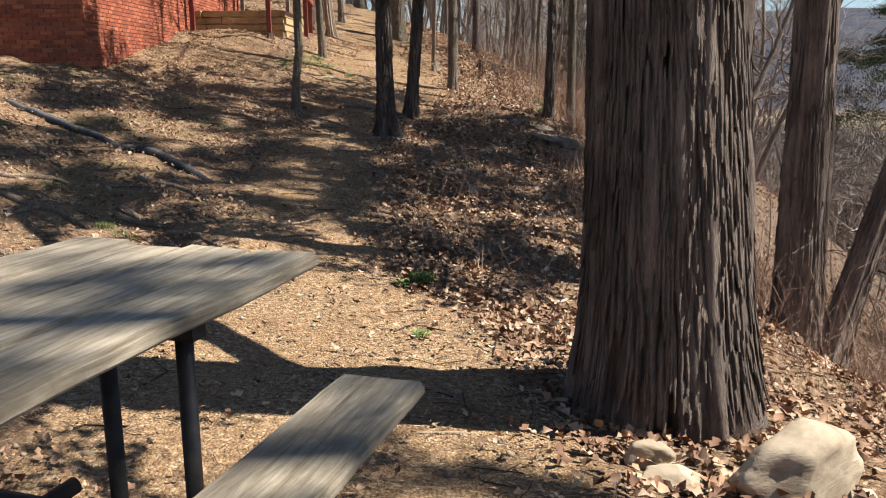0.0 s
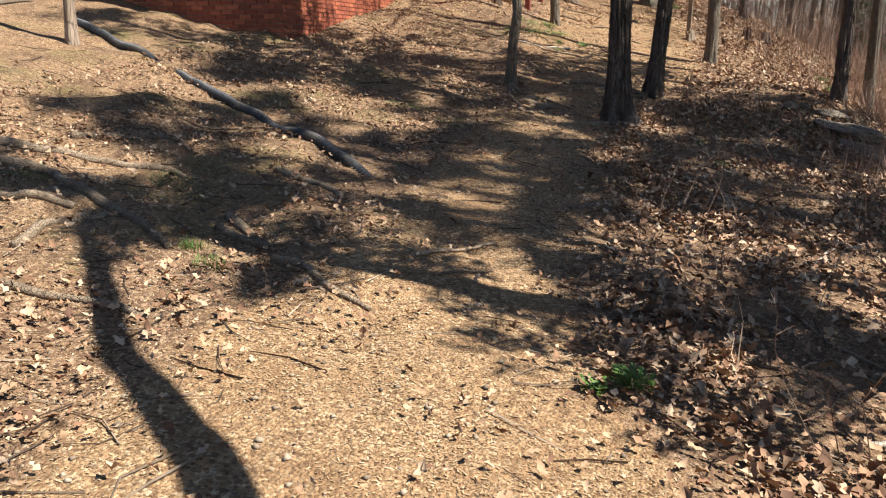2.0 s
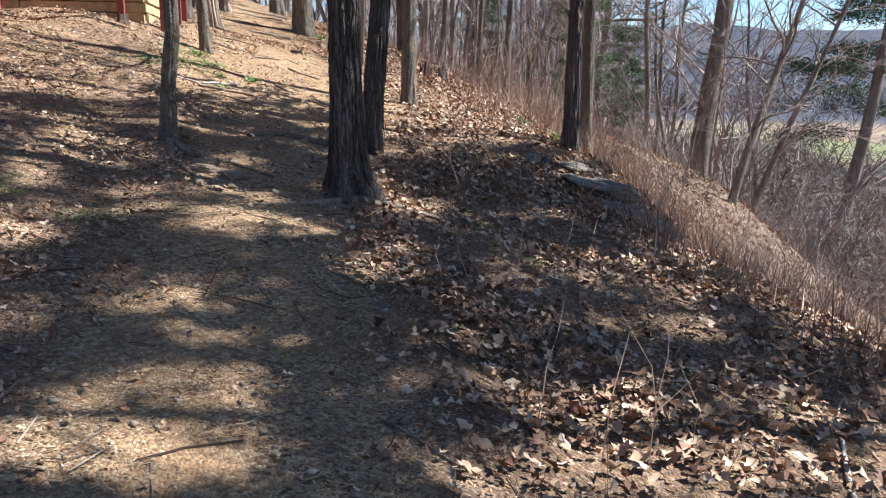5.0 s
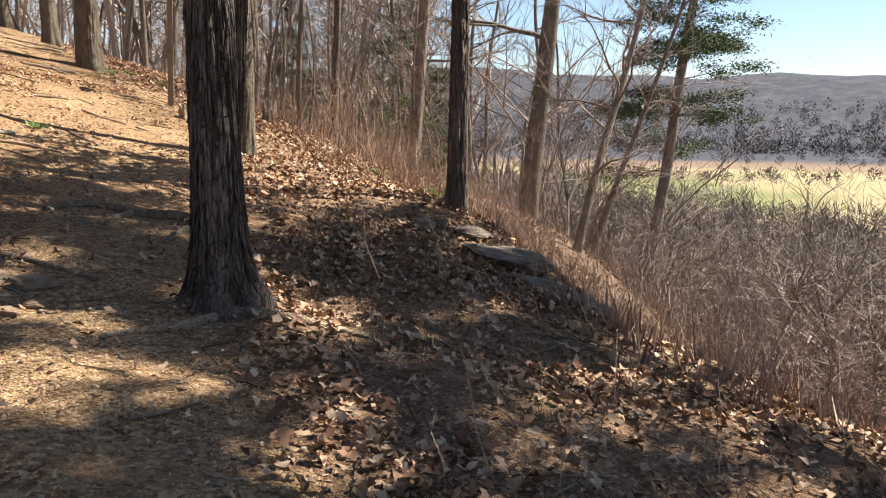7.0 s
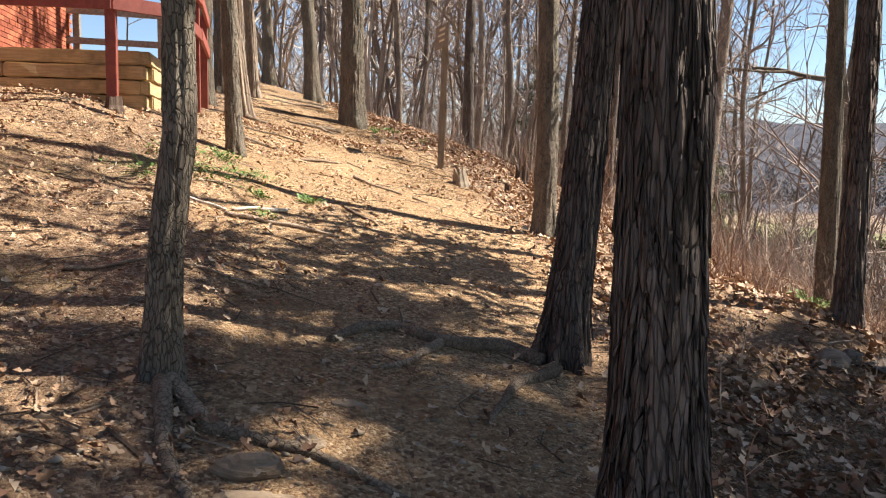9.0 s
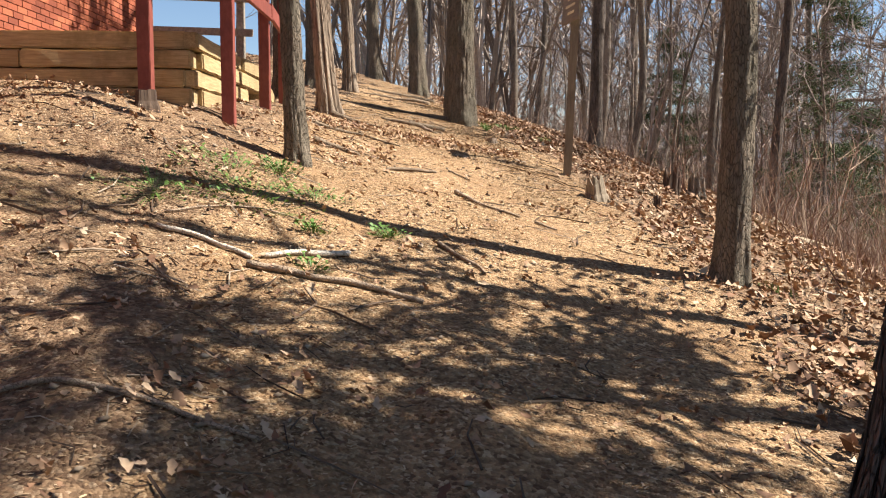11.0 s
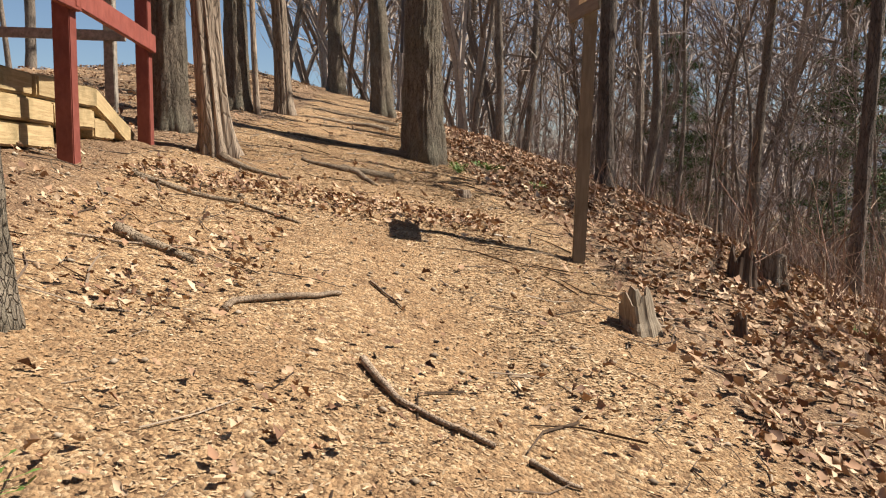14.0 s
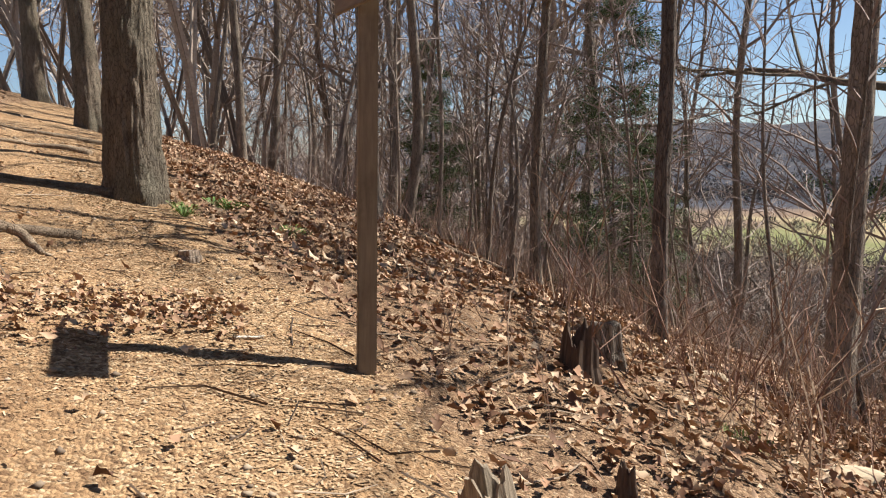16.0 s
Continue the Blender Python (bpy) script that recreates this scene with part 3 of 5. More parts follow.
# ---- drain pipe ----
def drain_pipe():
    plan = np.array([(-8.3, 12.5), (-7.81, 12.22), (-7.31, 11.95), (-6.6, 11.72), (-6.0, 11.5), (-5.4, 11.1), (-4.63, 10.72), (-3.9, 10.25), (-3.27, 9.88), (-2.7, 9.55)])
    s = np.linspace(0, len(plan) - 1, 700)
    x, y = np.interp(s, range(len(plan)), plan[:, 0]), np.interp(s, range(len(plan)), plan[:, 1])
    k = np.ones(41) / 41
    x = np.concatenate([x[:20], np.convolve(x, k, "valid"), x[-20:]])
    y = np.concatenate([y[:20], np.convolve(y, k, "valid"), y[-20:]])
    z = np.convolve(np.pad(gsurf(x, y), 15, "edge"), np.ones(31) / 31, "valid")
    buried = np.exp(-((s - 3.6) / 0.7) ** 2) * 0.11 + np.exp(-((s - 6.6) / 0.4) ** 2) * 0.05 + smooth(8.2, 9.0, s) * 0.08
    rad = 0.055 + 0.005 * np.sign(np.sin(np.arange(700) * np.pi / 2 + 0.1))
    b = Buf()
    b.tube(np.stack([x, y, z + 0.045 - buried - 0.03 * vnoise(s * 2.2, 0, 0, 55)], -1), rad, 14)
    tagged(new("drain_pipe", b.mesh("drain_pipe", PLASTIC)), "black corrugated plastic drain pipe lying on the slope", "drain pipe")


drain_pipe()


# ---- trees ----
T7, T8 = (10.0, 29.5, 0.62), (19.0, 36.0, 0.6)


def axis_points(base, lean, height, bend, rng, n=24):
    """Centre line of a trunk from the ground up, in local metres."""
    h = np.linspace(-0.25, height, n)
    px, py = rng.uniform(0, 6.28), rng.uniform(0, 6.28)
    x = lean[0] * h + bend * np.sin(h * 0.9 + px) - bend * math.sin(px)
    y = lean[1] * h + bend * np.sin(h * 0.8 + py) - bend * math.sin(py)
    return np.stack([x, y, h], -1)


def trunk_buffer(buf, pts, radius, top, flare, sides, rings, ridge, stretch, seed, fine_to=None, lobes=5, clefts=()):
    """A tapered stem with furrowed bark and root flare."""
    h0, h1 = pts[0, 2], pts[-1, 2]
    fine_to = h1 if fine_to is None else fine_to
    hs = np.concatenate([np.linspace(h0, fine_to, rings), np.linspace(fine_to, h1, 14)[1:]])
    cx, cy = np.interp(hs, pts[:, 2], pts[:, 0]), np.interp(hs, pts[:, 2], pts[:, 1])
    th = np.linspace(0, 2 * np.pi, sides, endpoint=False)
    H, T = np.meshgrid(hs, th, indexing="ij")
    up = np.clip(H, 0, None)
    r = radius + (top - radius) * np.clip(H / h1, 0, 1) ** 0.85
    root = 0.55 + 0.45 * np.cos(lobes * T + seed) * np.cos(2 * T + seed * 2.1)
    r = r * (1 + flare * np.exp(-up / (0.9 * radius + 0.08)) * root)
    k = 2.2
    big = vnoise(np.cos(T) * k + seed * 9, np.sin(T) * k, H * stretch * 0.35, 11) - 0.5
    q = ridge[1]
    f1 = np.abs(vnoise(np.cos(T) * q + seed * 5, np.sin(T) * q, H * stretch, 12) - 0.5) * 2
    f2 = vnoise(np.cos(T) * q * 2.3, np.sin(T) * q * 2.3 + seed, H * stretch * 2.4, 13) - 0.5
    r = r * (1 + 0.16 * big) + ridge[0] * (f1 - 0.4) + ridge[0] * 0.5 * f2
    for where, deep, wide in clefts:
        away = np.angle(np.exp(1j * (T - where - 0.12 * (vnoise(H * 1.3, 0 * H, 0 * H, 23) - 0.5))))
        r = r * (1 - deep * np.exp(-(away / (wide * (1 + 1.5 * np.exp(-up / 0.35)))) ** 2))
    V = np.stack([cx[:, None] + r * np.cos(T), cy[:, None] + r * np.sin(T), H], -1)
    n, m = H.shape
    idx = np.arange(n * m).reshape(n, m)
    nxt = np.roll(idx, -1, 1)
    quads = np.stack([idx[:-1], nxt[:-1], nxt[1:], idx[1:]], -1).reshape(-1, 4)
    buf.add(V.reshape(-1, 3), quads.tolist())


def bark_strips(root, pts, radius, top, height, n, flare, material, seed):
    """Long flakes of bark that lift off the stem at one end."""
    rng = np.random.RandomState(seed)
    h, th = rng.uniform(0.05, 3.4, n), rng.uniform(0, 6.2832, n)
    ln, wd = rng.uniform(0.12, 0.5, n), rng.uniform(0.008, 0.022, n)
    V = []
    for k, t in enumerate((0.0, 0.33, 0.66, 1.0)):
        hh = h + ln * t
        r = radius + (top - radius) * np.clip(hh / height, 0, 1) ** 0.85
        r = r * (1 + flare * 0.75 * np.exp(-hh / (0.9 * radius + 0.08))) + 0.004 + (0.016 * (1 - t) ** 2 * rng.rand(n))
        cx, cy = np.interp(hh, pts[:, 2], pts[:, 0]), np.interp(hh, pts[:, 2], pts[:, 1])
        w = wd * (0.35, 0.9, 1.0, 0.3)[k] / radius
        for sgn in (-1, 1):
            V.append(np.stack([cx + r * np.cos(th + sgn * w), cy + r * np.sin(th + sgn * w), hh], -1))
        V.append(np.stack([cx + (r - 0.01) * np.cos(th), cy + (r - 0.01) * np.sin(th), hh], -1))
    V = np.stack(V, 1)
    F = []
    for k in range(3):
        a, b = k * 3, k * 3 + 3
        F += [(a, a + 1, b + 1, b), (a + 1, a + 2, b + 2, b + 1), (a + 2, a, b, b + 2)]
    tagged(piece("bark", soup("bark", V, 12, F, material), root, "peeling strips of dark bark"), kind="stuff")


def limb(wood, twigs, start, way, length, radius, rng, depth, droop=0.0, twig_every=1.0, sides=5):
    """A crooked limb with side branches and fine twigs."""
    n = (6, 5, 4, 2)[depth]
    pts, p, w = [start], np.array(start, float), np.array(way, float)
    step = length / (n - 1)
    for i in range(n - 1):
        w = w + np.array([rng.uniform(-0.42, 0.42), rng.uniform(-0.42, 0.42), rng.uniform(-0.26, 0.34) - droop])
        w /= np.linalg.norm(w)
        p = p + w * step
        pts.append(p.copy())
    target = wood if depth < 2 else twigs
    target.tube(pts, np.linspace(radius, radius * 0.3, n), sides if depth == 0 else 3, cap=False)
    if depth >= 3:
        return
    kids = {0: 5, 1: 5, 2: 2}[depth]
    for _ in range(int(round(kids * twig_every))):
        i = rng.uniform(0.25, 0.98) * (n - 1)
        j = int(i)
        q = pts[j] + (pts[min(j + 1, n - 1)] - pts[j]) * (i - j)
        base = pts[min(j + 1, n - 1)] - pts[j]
        base = base / (np.linalg.norm(base) + 1e-9)
        side = np.array([rng.uniform(-1, 1), rng.uniform(-1, 1), rng.uniform(-0.4, 0.8)])
        d = base * 0.7 + side * 0.75
        d /= np.linalg.norm(d)
        limb(wood, twigs, q, d, length * rng.uniform(0.35, 0.6), radius * 0.45, rng, depth + 1, droop, twig_every, sides)


def spray(out, tip, way, size, n, rng, grain=1.0):
    """Flat sprays of evergreen scale leaves as narrow diamonds."""
    w = np.asarray(way, float)
    for _ in range(n):
        d = w + np.array([rng.gauss(0, 0.65), rng.gauss(0, 0.65), rng.gauss(0, 0.55) - 0.3])
        d /= np.linalg.norm(d) + 1e-9
        c = np.asarray(tip) + np.array([rng.gauss(0, 0.34), rng.gauss(0, 0.34), rng.gauss(0, 0.15)]) * size
        s = np.cross(d, (rng.uniform(-1, 1), rng.uniform(-1, 1), rng.uniform(-1, 1)))
        s /= np.linalg.norm(s) + 1e-9
        ln, wd = size * rng.uniform(0.22, 0.5) * grain, size * rng.uniform(0.05, 0.11) * grain
        out.append((c - d * ln * 0.5, c + s * wd, c + d * ln * 0.5, c - s * wd))


def evergreen_crown(root, pts, lo, hi, reach, branches, density, rng, wood, grain, clump=0.42):
    leaves = []
    twigs = Buf()
    for i in range(branches):
        h = rng.uniform(lo, hi)
        c = np.array([np.interp(h, pts[:, 2], pts[:, 0]), np.interp(h, pts[:, 2], pts[:, 1]), h])
        az = rng.uniform(0, 6.283)
        ln = reach * (1 - 0.75 * (h - lo) / (hi - lo + 1e-6)) * rng.uniform(0.55, 1.1)
        d = np.array([math.cos(az), math.sin(az), rng.uniform(-0.1, 0.35)])
        line = [c + d * ln * t + np.array([0, 0, -0.12 * ln * t * t + rng.uniform(-0.05, 0.05)]) for t in (0, 0.35, 0.7, 1.0)]
        twigs.tube(line, (0.03, 0.02, 0.012, 0.005), 4, cap=False)
        for t in (0.35, 0.5, 0.65, 0.8, 0.92, 1.02):
            j = t * 3
            k = min(int(j), 2)
            p = line[k] + (line[k + 1] - line[k]) * (j - k)
            spray(leaves, p + np.array([rng.gauss(0, 0.12), rng.gauss(0, 0.12), rng.gauss(0, 0.06)]) * ln, d, clump, density, rng, grain)
    tagged(piece("bough", twigs.mesh("bough", wood), root), kind="stuff")
    piece("crown", soup("crown", np.array(leaves), 4, ((0, 1, 2, 3),), NEEDLE), root, "dark green feathery evergreen foliage")


def tree(x, y, dia, lean=(0, 0), height=11, bend=0.03, material=None, flare=0.5, ridge=(0.012, 7), stretch=1.6, sides=40, rings=60,
         fine=3.2, crown="bare", first=4.0, limbs=9, seed=1, label="", reach=2.2, density=26, branches=34, top_frac=0.35, span=None, grain=1.0, strips=0, clump=0.42, curve=None, clefts=()):
    rng = random.Random(seed)
    root = new("tree")
    root.location = (x, y, gz(x, y))
    tagged(root, label or "grey-barked leafless tree beside the trail", "tree")
    pts = axis_points((0, 0, 0), lean, height, bend, rng, 60)
    if curve:
        pts[:, 0] += np.interp(pts[:, 2], [c[0] for c in curve], [c[1] for c in curve])
    body, twigs = Buf(), Buf()
    trunk_buffer(body, pts, dia / 2, dia / 2 * top_frac, flare, sides, rings, ridge, stretch, seed, min(fine, height), clefts=clefts)
    if crown in ("bare", "both"):
        for i in range(limbs):
            h = rng.uniform(first, height * 0.97)
            c = (np.interp(h, pts[:, 2], pts[:, 0]), np.interp(h, pts[:, 2], pts[:, 1]), h)
            az = rng.uniform(0, 6.283)
            ln = rng.uniform(0.16, 0.32) * height * (1.15 - 0.6 * (h - first) / (height - first + 0.1))
            limb(body, twigs, c, (math.cos(az), math.sin(az), rng.uniform(0.2, 0.9)), ln, dia * 0.16, rng, 0)
    piece("trunk", body.mesh("trunk", material or BARK_OAK, True), root)
    if strips:
        bark_strips(root, pts, dia / 2, dia / 2 * top_frac, height, strips, flare, material, seed)
    if twigs.n:
        piece("crown", twigs.mesh("crown", TWIG), root, "bare fine twigs")
    if crown in ("green", "both"):
        lo, hi = span or (first, height)
        evergreen_crown(root, pts, lo, hi, reach, branches, density, rng, material or BARK_CEDAR, grain, clump)
    return root


SHAGGY = dict(material=BARK_SHAG, ridge=(0.022, 4.5), stretch=1.3, sides=120, rings=110)
ROUGH = dict(stretch=4.5, sides=80, rings=110)
# big old cedar beside the table, with a deep cleft trunk
old_cedar = tree(1.2, 4.22, 0.86, (-0.03, 0.0), 13, 0.02, BARK_CEDAR, 0.4, (0.05, 3.6), 0.9, 200, 150, 3.0, "green", 3.5, seed=3, reach=1.9, branches=40, density=24,
     label="huge old cedar with fibrous red-brown fluted bark", top_frac=0.5, strips=2600,
     clefts=((-1.83, 0.3, 0.05), (-1.1, 0.16, 0.07), (-2.5, 0.1, 0.09), (-3.0, 0.12, 0.06), (-1.45, 0.06, 0.04), (-2.15, 0.07, 0.05), (0.2, 0.15, 0.08)))
# limb added above the view, bent so its shadow forks across the ground
shadow_bough = Buf()
shadow_bough.tube(np.array([(1.2, 4.4, 2.5), (1.06, 5.24, 3.46), (1.09, 5.57, 4.07), (1.1, 5.99, 4.83), (1.07, 6.8, 5.94), (1.2, 7.3, 6.9)]) - np.array(old_cedar.location), (0.13, 0.11, 0.1, 0.09, 0.07, 0.04), 12)
piece("limb", shadow_bough.mesh("limb", BARK_CEDAR, True), old_cedar)
tree(3.3, 7.35, 0.44, (0.0, 0.05), 13, 0.03, BARK_CEDAR, 0.4, (0.05, 3), 0.6, 80, 70, 3.5, "green", 3.2, seed=5, reach=1.5, branches=34, density=26, label="cedar with peeling bark at the bluff's edge", strips=350)
tree(3.55, 7.25, 0.29, (0.30, 0.1), 8, 0.05, BARK_CEDAR, 0.4, (0.03, 3), 0.6, 60, 60, 3.5, "green", 5.5, seed=6, reach=0.9, branches=2, density=12, label="leaning cedar stem at the bluff's edge", strips=200)
# trees along the trail
tree(-2.61, 14.72, 0.15, (0.0, 0.0), 9, 0.01, BARK_OAK, 0.55, (0.011, 4), fine=3.0, first=4.0, limbs=8, seed=11, label="slender tree with rough dark bark beside the trail", curve=((0, 0), (0.55, 0.035), (1.0, 0.1), (1.6, 0.11), (2.2, 0.08), (4, 0.2), (9, 0.6)), **ROUGH)
tree(-0.93, 13.56, 0.28, (0.01, 0.0), 12, 0.03, crown="green", first=4.6, seed=12, flare=1.25, label="shaggy-barked cedar beside the trail", reach=2.6, branches=28, density=24, strips=700, **SHAGGY)
tree(-0.62, 15.65, 0.225, (0.105, -0.01), 11, 0.03, crown="green", first=4.2, seed=13, flare=0.9, label="leaning dark shaggy cedar with spreading roots", reach=2.4, branches=24, density=24, strips=500, **SHAGGY)
tree(0.22, 19.2, 0.235, (0.0, 0.0), 12, 0.025, BARK_OAK, 0.45, (0.012, 5), fine=3.4, first=4.6, limbs=15, seed=14, label="straight tree with pale brown bark", **ROUGH)
tree(2.18, 17.2, 0.2, (0.01, 0.0), 12, 0.02, crown="green", first=4.2, seed=15, flare=0.5, label="dark-barked cedar at the bluff's edge", reach=2.5, branches=24, density=26, span=(4.0, 7.5), strips=300, **SHAGGY)
tree(-2.9, 20.25, 0.18, (-0.01, 0.0), 9, 0.03, BARK_OAK, 0.4, (0.011, 5), fine=3.0, first=4.5, limbs=7, seed=16, label="slender dark-barked tree beside the red railing", **ROUGH)
# unseen tree, stood behind the cedar to cast the second long trunk shadow
tree(2.83, 18.5, 0.2, (0.0, 0.0), 12, 0.02, BARK_OAK, 0.4, (0.011, 5), fine=3.4, first=5.6, limbs=11, seed=55, label="bare tree added at the bluff's lip for its trunk shadow", **ROUGH)
tree(T7[0], T7[1], T7[2], (0.13, 0.05), 18, 0.03, BARK_OAK, 0.4, (0.009, 5), 4, 44, 70, 4.5, "bare", 5, 9, 17, "leaning leafless tree at the bluff's edge")
tree(T8[0], T8[1], T8[2], (0.2, 0.07), 26, 0.03, BARK_CEDAR, 0.3, (0.01, 7), 1.2, 36, 60, 4, "green", 4.5, seed=18, label="tall leaning cedar with dark green foliage on the bluff", reach=4.2, branches=70, density=190, grain=0.36, clump=0.85, span=(7.5, 23))
tree(-1.44, 27.3, 0.47, (-0.01, 0.0), 14, 0.02, BARK_OAK, 0.55, (0.028, 6), 3.5, 150, 150, 4.2, "bare", 6.5, 9, 19, "thick furrowed oak at the trail's edge")
tree(-2.3, 33.7, 0.4, (-0.08, 0.0), 14, 0.03, BARK_OAK, 0.5, (0.02, 6), 3.5, 72, 90, 4.5, "bare", 6, 9, 20, "oak beside the upper trail")
tree(-3.82, 39.1, 0.42, (-0.02, 0.0), 14, 0.03, BARK_OAK, 0.5, (0.02, 6), 3, 60, 70, 5, "bare", 6, 9, 21, "oak at the top of the trail")
tree(-3.5, 29.5, 0.25, (-0.08, 0.0), 6.5, 0.05, BARK_PALE, 0.6, (0.03, 3), 0.8, 72, 80, 4, "bare", 2.6, 4, 22, "pale debarked dead tree")
tree(-4.1, 29.2, 0.35, (-0.04, 0.0), 13, 0.03, BARK_OAK, 0.5, (0.02, 6), 3.5, 64, 80, 4, "bare", 6, 8, 23, "grey oak behind the railing")
tree(-3.8, 29.1, 0.09, (-0.05, 0.0), 8, 0.03, BARK_PALE, 0.3, (0.003, 5), 1.5, 24, 40, 4, "bare", 4, 6, 24, "thin pale young tree")
tree(-3.27, 24.85, 0.28, (-0.055, 0.0), 9, 0.03, BARK_PALE, 0.75, (0.07, 2.6), 0.5, 110, 120, 3.4, "green", 5.5, seed=25, label="pale fluted cedar trunk at the end of the railing", branches=12, density=14)
tree(-4.07, 26.05, 0.37, (0.0, 0.0), 13, 0.02, BARK_OAK, 0.5, (0.025, 5), 2.5, 100, 100, 3.4, "bare", 6, 8, 26, "thick dark oak behind the railing")
tree(3.43, 26.5, 0.18, (0.03, 0.0), 12, 0.02, BARK_SHAG, 0.4, (0.012, 5), 2.4, 48, 80, 5, "bare", 6, 7, 27, "straight dark tree on the slope")
tree(4.94, 25.7, 0.3, (0.11, 0.05), 12, 0.03, BARK_WOOD, 0.4, (0.012, 5), 3, 56, 80, 5, "bare", 6, 8, 28, "leaning leafless tree at the bluff's edge")
tree(1.15, 29.2, 0.26, (0.0, 0.0), 12, 0.02, BARK_SHAG, 0.5, (0.014, 5), 2.4, 48, 80, 5, "bare", 6, 7, 29, "dark straight tree on the leafy slope")
tree(3.3, 29.1, 0.15, (0.02, 0.0), 10, 0.06, BARK_WOOD, 0.4, (0.006, 7), 1.6, 30, 50, 5, "bare", 3.4, 9, 30, "crooked leafless tree on the slope")
tree(-7.45, 11.4, 0.145, (0.0, 0.02), 8, 0.02, BARK_PALE, 0.4, (0.003, 4), 1.0, 30, 40, 4, "bare", 3.5, 7, 31, "slim pale-barked tree on the slope")
tree(12.0, 44.0, 0.5, (0.02, 0.0), 20, 0.2, BARK_WOOD, 0.3, (0.012, 7), 1.4, 36, 60, 8, "bare", 7, 16, 32, "crooked oak with heavy spreading limbs")
tree(8.5, 24.5, 0.22, (0.35, 0.1), 9, 0.1, BARK_WOOD, 0.3, (0.01, 7), 1.4, 30, 40, 6, "bare", 1.6, 14, 33, "spreading crooked tree below the bluff")
tree(10.0, 26.2, 0.2, (0.4, 0.0), 8, 0.1, BARK_WOOD, 0.3, (0.01, 7), 1.4, 30, 40, 6, "bare", 1.2, 13, 34, "spreading crooked tree below the bluff")
# evergreens added out of view, spaced only to throw dappled shade on trail and bank
for i, (x, y, h, low, n) in enumerate(((5.6, 9.2, 16, 7, 7), (6.4, 10.8, 18, 8, 5), (8.2, 10.3, 24, 14, 11), (8.6, 11.4, 24, 12, 11), (9.6, 13.6, 27, 15, 27), (11.0, 9.9, 29, 19, 16), (10.6, 14.9, 27, 12, 50), (11.0, 12.2, 28, 16, 22), (9.8, 16.1, 26, 12, 34), (7.4, 1.1, 19, 9, 24), (8.6, 2.3, 26, 17, 24))):
    tree(x, y, 0.3, (0.0, 0.0), h, 0.03, BARK_CEDAR, 0.4, (0.01, 7), 1.0, 28, 40, 4, "green", low, seed=60 + i, reach=1.7 if i == 0 else 2.7, branches=n, density=42, label="unseen evergreen added on the bluff to shade the trail", grain=1.25)
for i, (x, y, h) in enumerate(((8.7, 36.4, 8.5), (6.6, 44.0, 7.0), (11.5, 39.5, 6.5))):
    tree(x, y, 0.08, (0.0, 0.0), h, 0.03, BARK_CEDAR, 0.4, (0.004, 7), 1.0, 16, 20, 2, "green", 0.6, seed=80 + i, reach=0.24 * h, branches=80, density=110, label="young cedar among the bare trees", grain=0.34)


# ---- the bare wood ----
def wood_variant(seed, height, dia, slim):
    rng = random.Random(seed)
    pts = axis_points((0, 0, 0), (rng.uniform(-0.05, 0.05), rng.uniform(-0.05, 0.05)), height, 0.16 if slim else 0.12, rng, 16)
    body, twigs = Buf(), Buf()
    trunk_buffer(body, pts, dia / 2, dia * 0.12, 0.4, 12 if not slim else 7, 12, (dia * 0.05, 4), 1.0, seed, height * 0.5)
    first = height * (0.22 if slim else 0.3)
    for i in range(16 if slim else 12):
        h = rng.uniform(first, height * 0.96)
        c = (np.interp(h, pts[:, 2], pts[:, 0]), np.interp(h, pts[:, 2], pts[:, 1]), h)
        az = rng.uniform(0, 6.283)
        ln = height * rng.uniform(0.12, 0.26) * (1.2 - 0.6 * h / height)
        limb(twigs, twigs, c, (math.cos(az), math.sin(az), rng.uniform(0.25, 1.1)), ln, dia * 0.14 + 0.003, rng, 1 if slim else 0, 0.0, 0.85 if slim else 0.7, 4)
    return body.mesh("trunk", BARK_WOOD, True), twigs.mesh("crown", TWIG)


VARIANTS = [wood_variant(100 + i, h, d, s) for i, (h, d, s) in enumerate(((13, 0.19, False), (15, 0.25, False), (11, 0.12, False), (12, 0.15, False), (7, 0.06, True), (6, 0.045, True), (5, 0.035, True), (8, 0.08, True)))]


def headroom(x, y):
    """How tall a plant may grow where the view over the valley stays open."""
    if x + 1.6 > 0.72 * (y - 9.4) and x > 4:
        return 1.0 - 0.07 * math.hypot(x + 1.6, y - 9.4) - gz(x, y)
    return 99.0


TALL = (13.5, 15.5, 11.5, 12.5, 7.2, 6.2, 5.2, 8.2)


def wood_tree(x, y, kind, scale, rng):
    slim = kind >= 4
    scale = min(scale, headroom(x, y) / TALL[kind])
    if scale < 0.3:
        return
    root = new("sapling" if slim else "tree")
    root.location = (x, y, gz(x, y) - 0.05)
    tip = 0.12 if slim else 0.05
    root.rotation_euler = (rng.gauss(0, tip), rng.gauss(0, tip), rng.uniform(0, 6.28))
    root.scale = (scale, scale, scale * rng.uniform(0.9, 1.15))
    tagged(root, "thin leafless sapling in the wood" if slim else "leafless grey tree in the wood", "sapling" if slim else "tree", "saplings of the wood" if slim else "bare trees of the wood")
    piece("trunk", VARIANTS[kind][0], root)
    piece("crown", VARIANTS[kind][1], root)


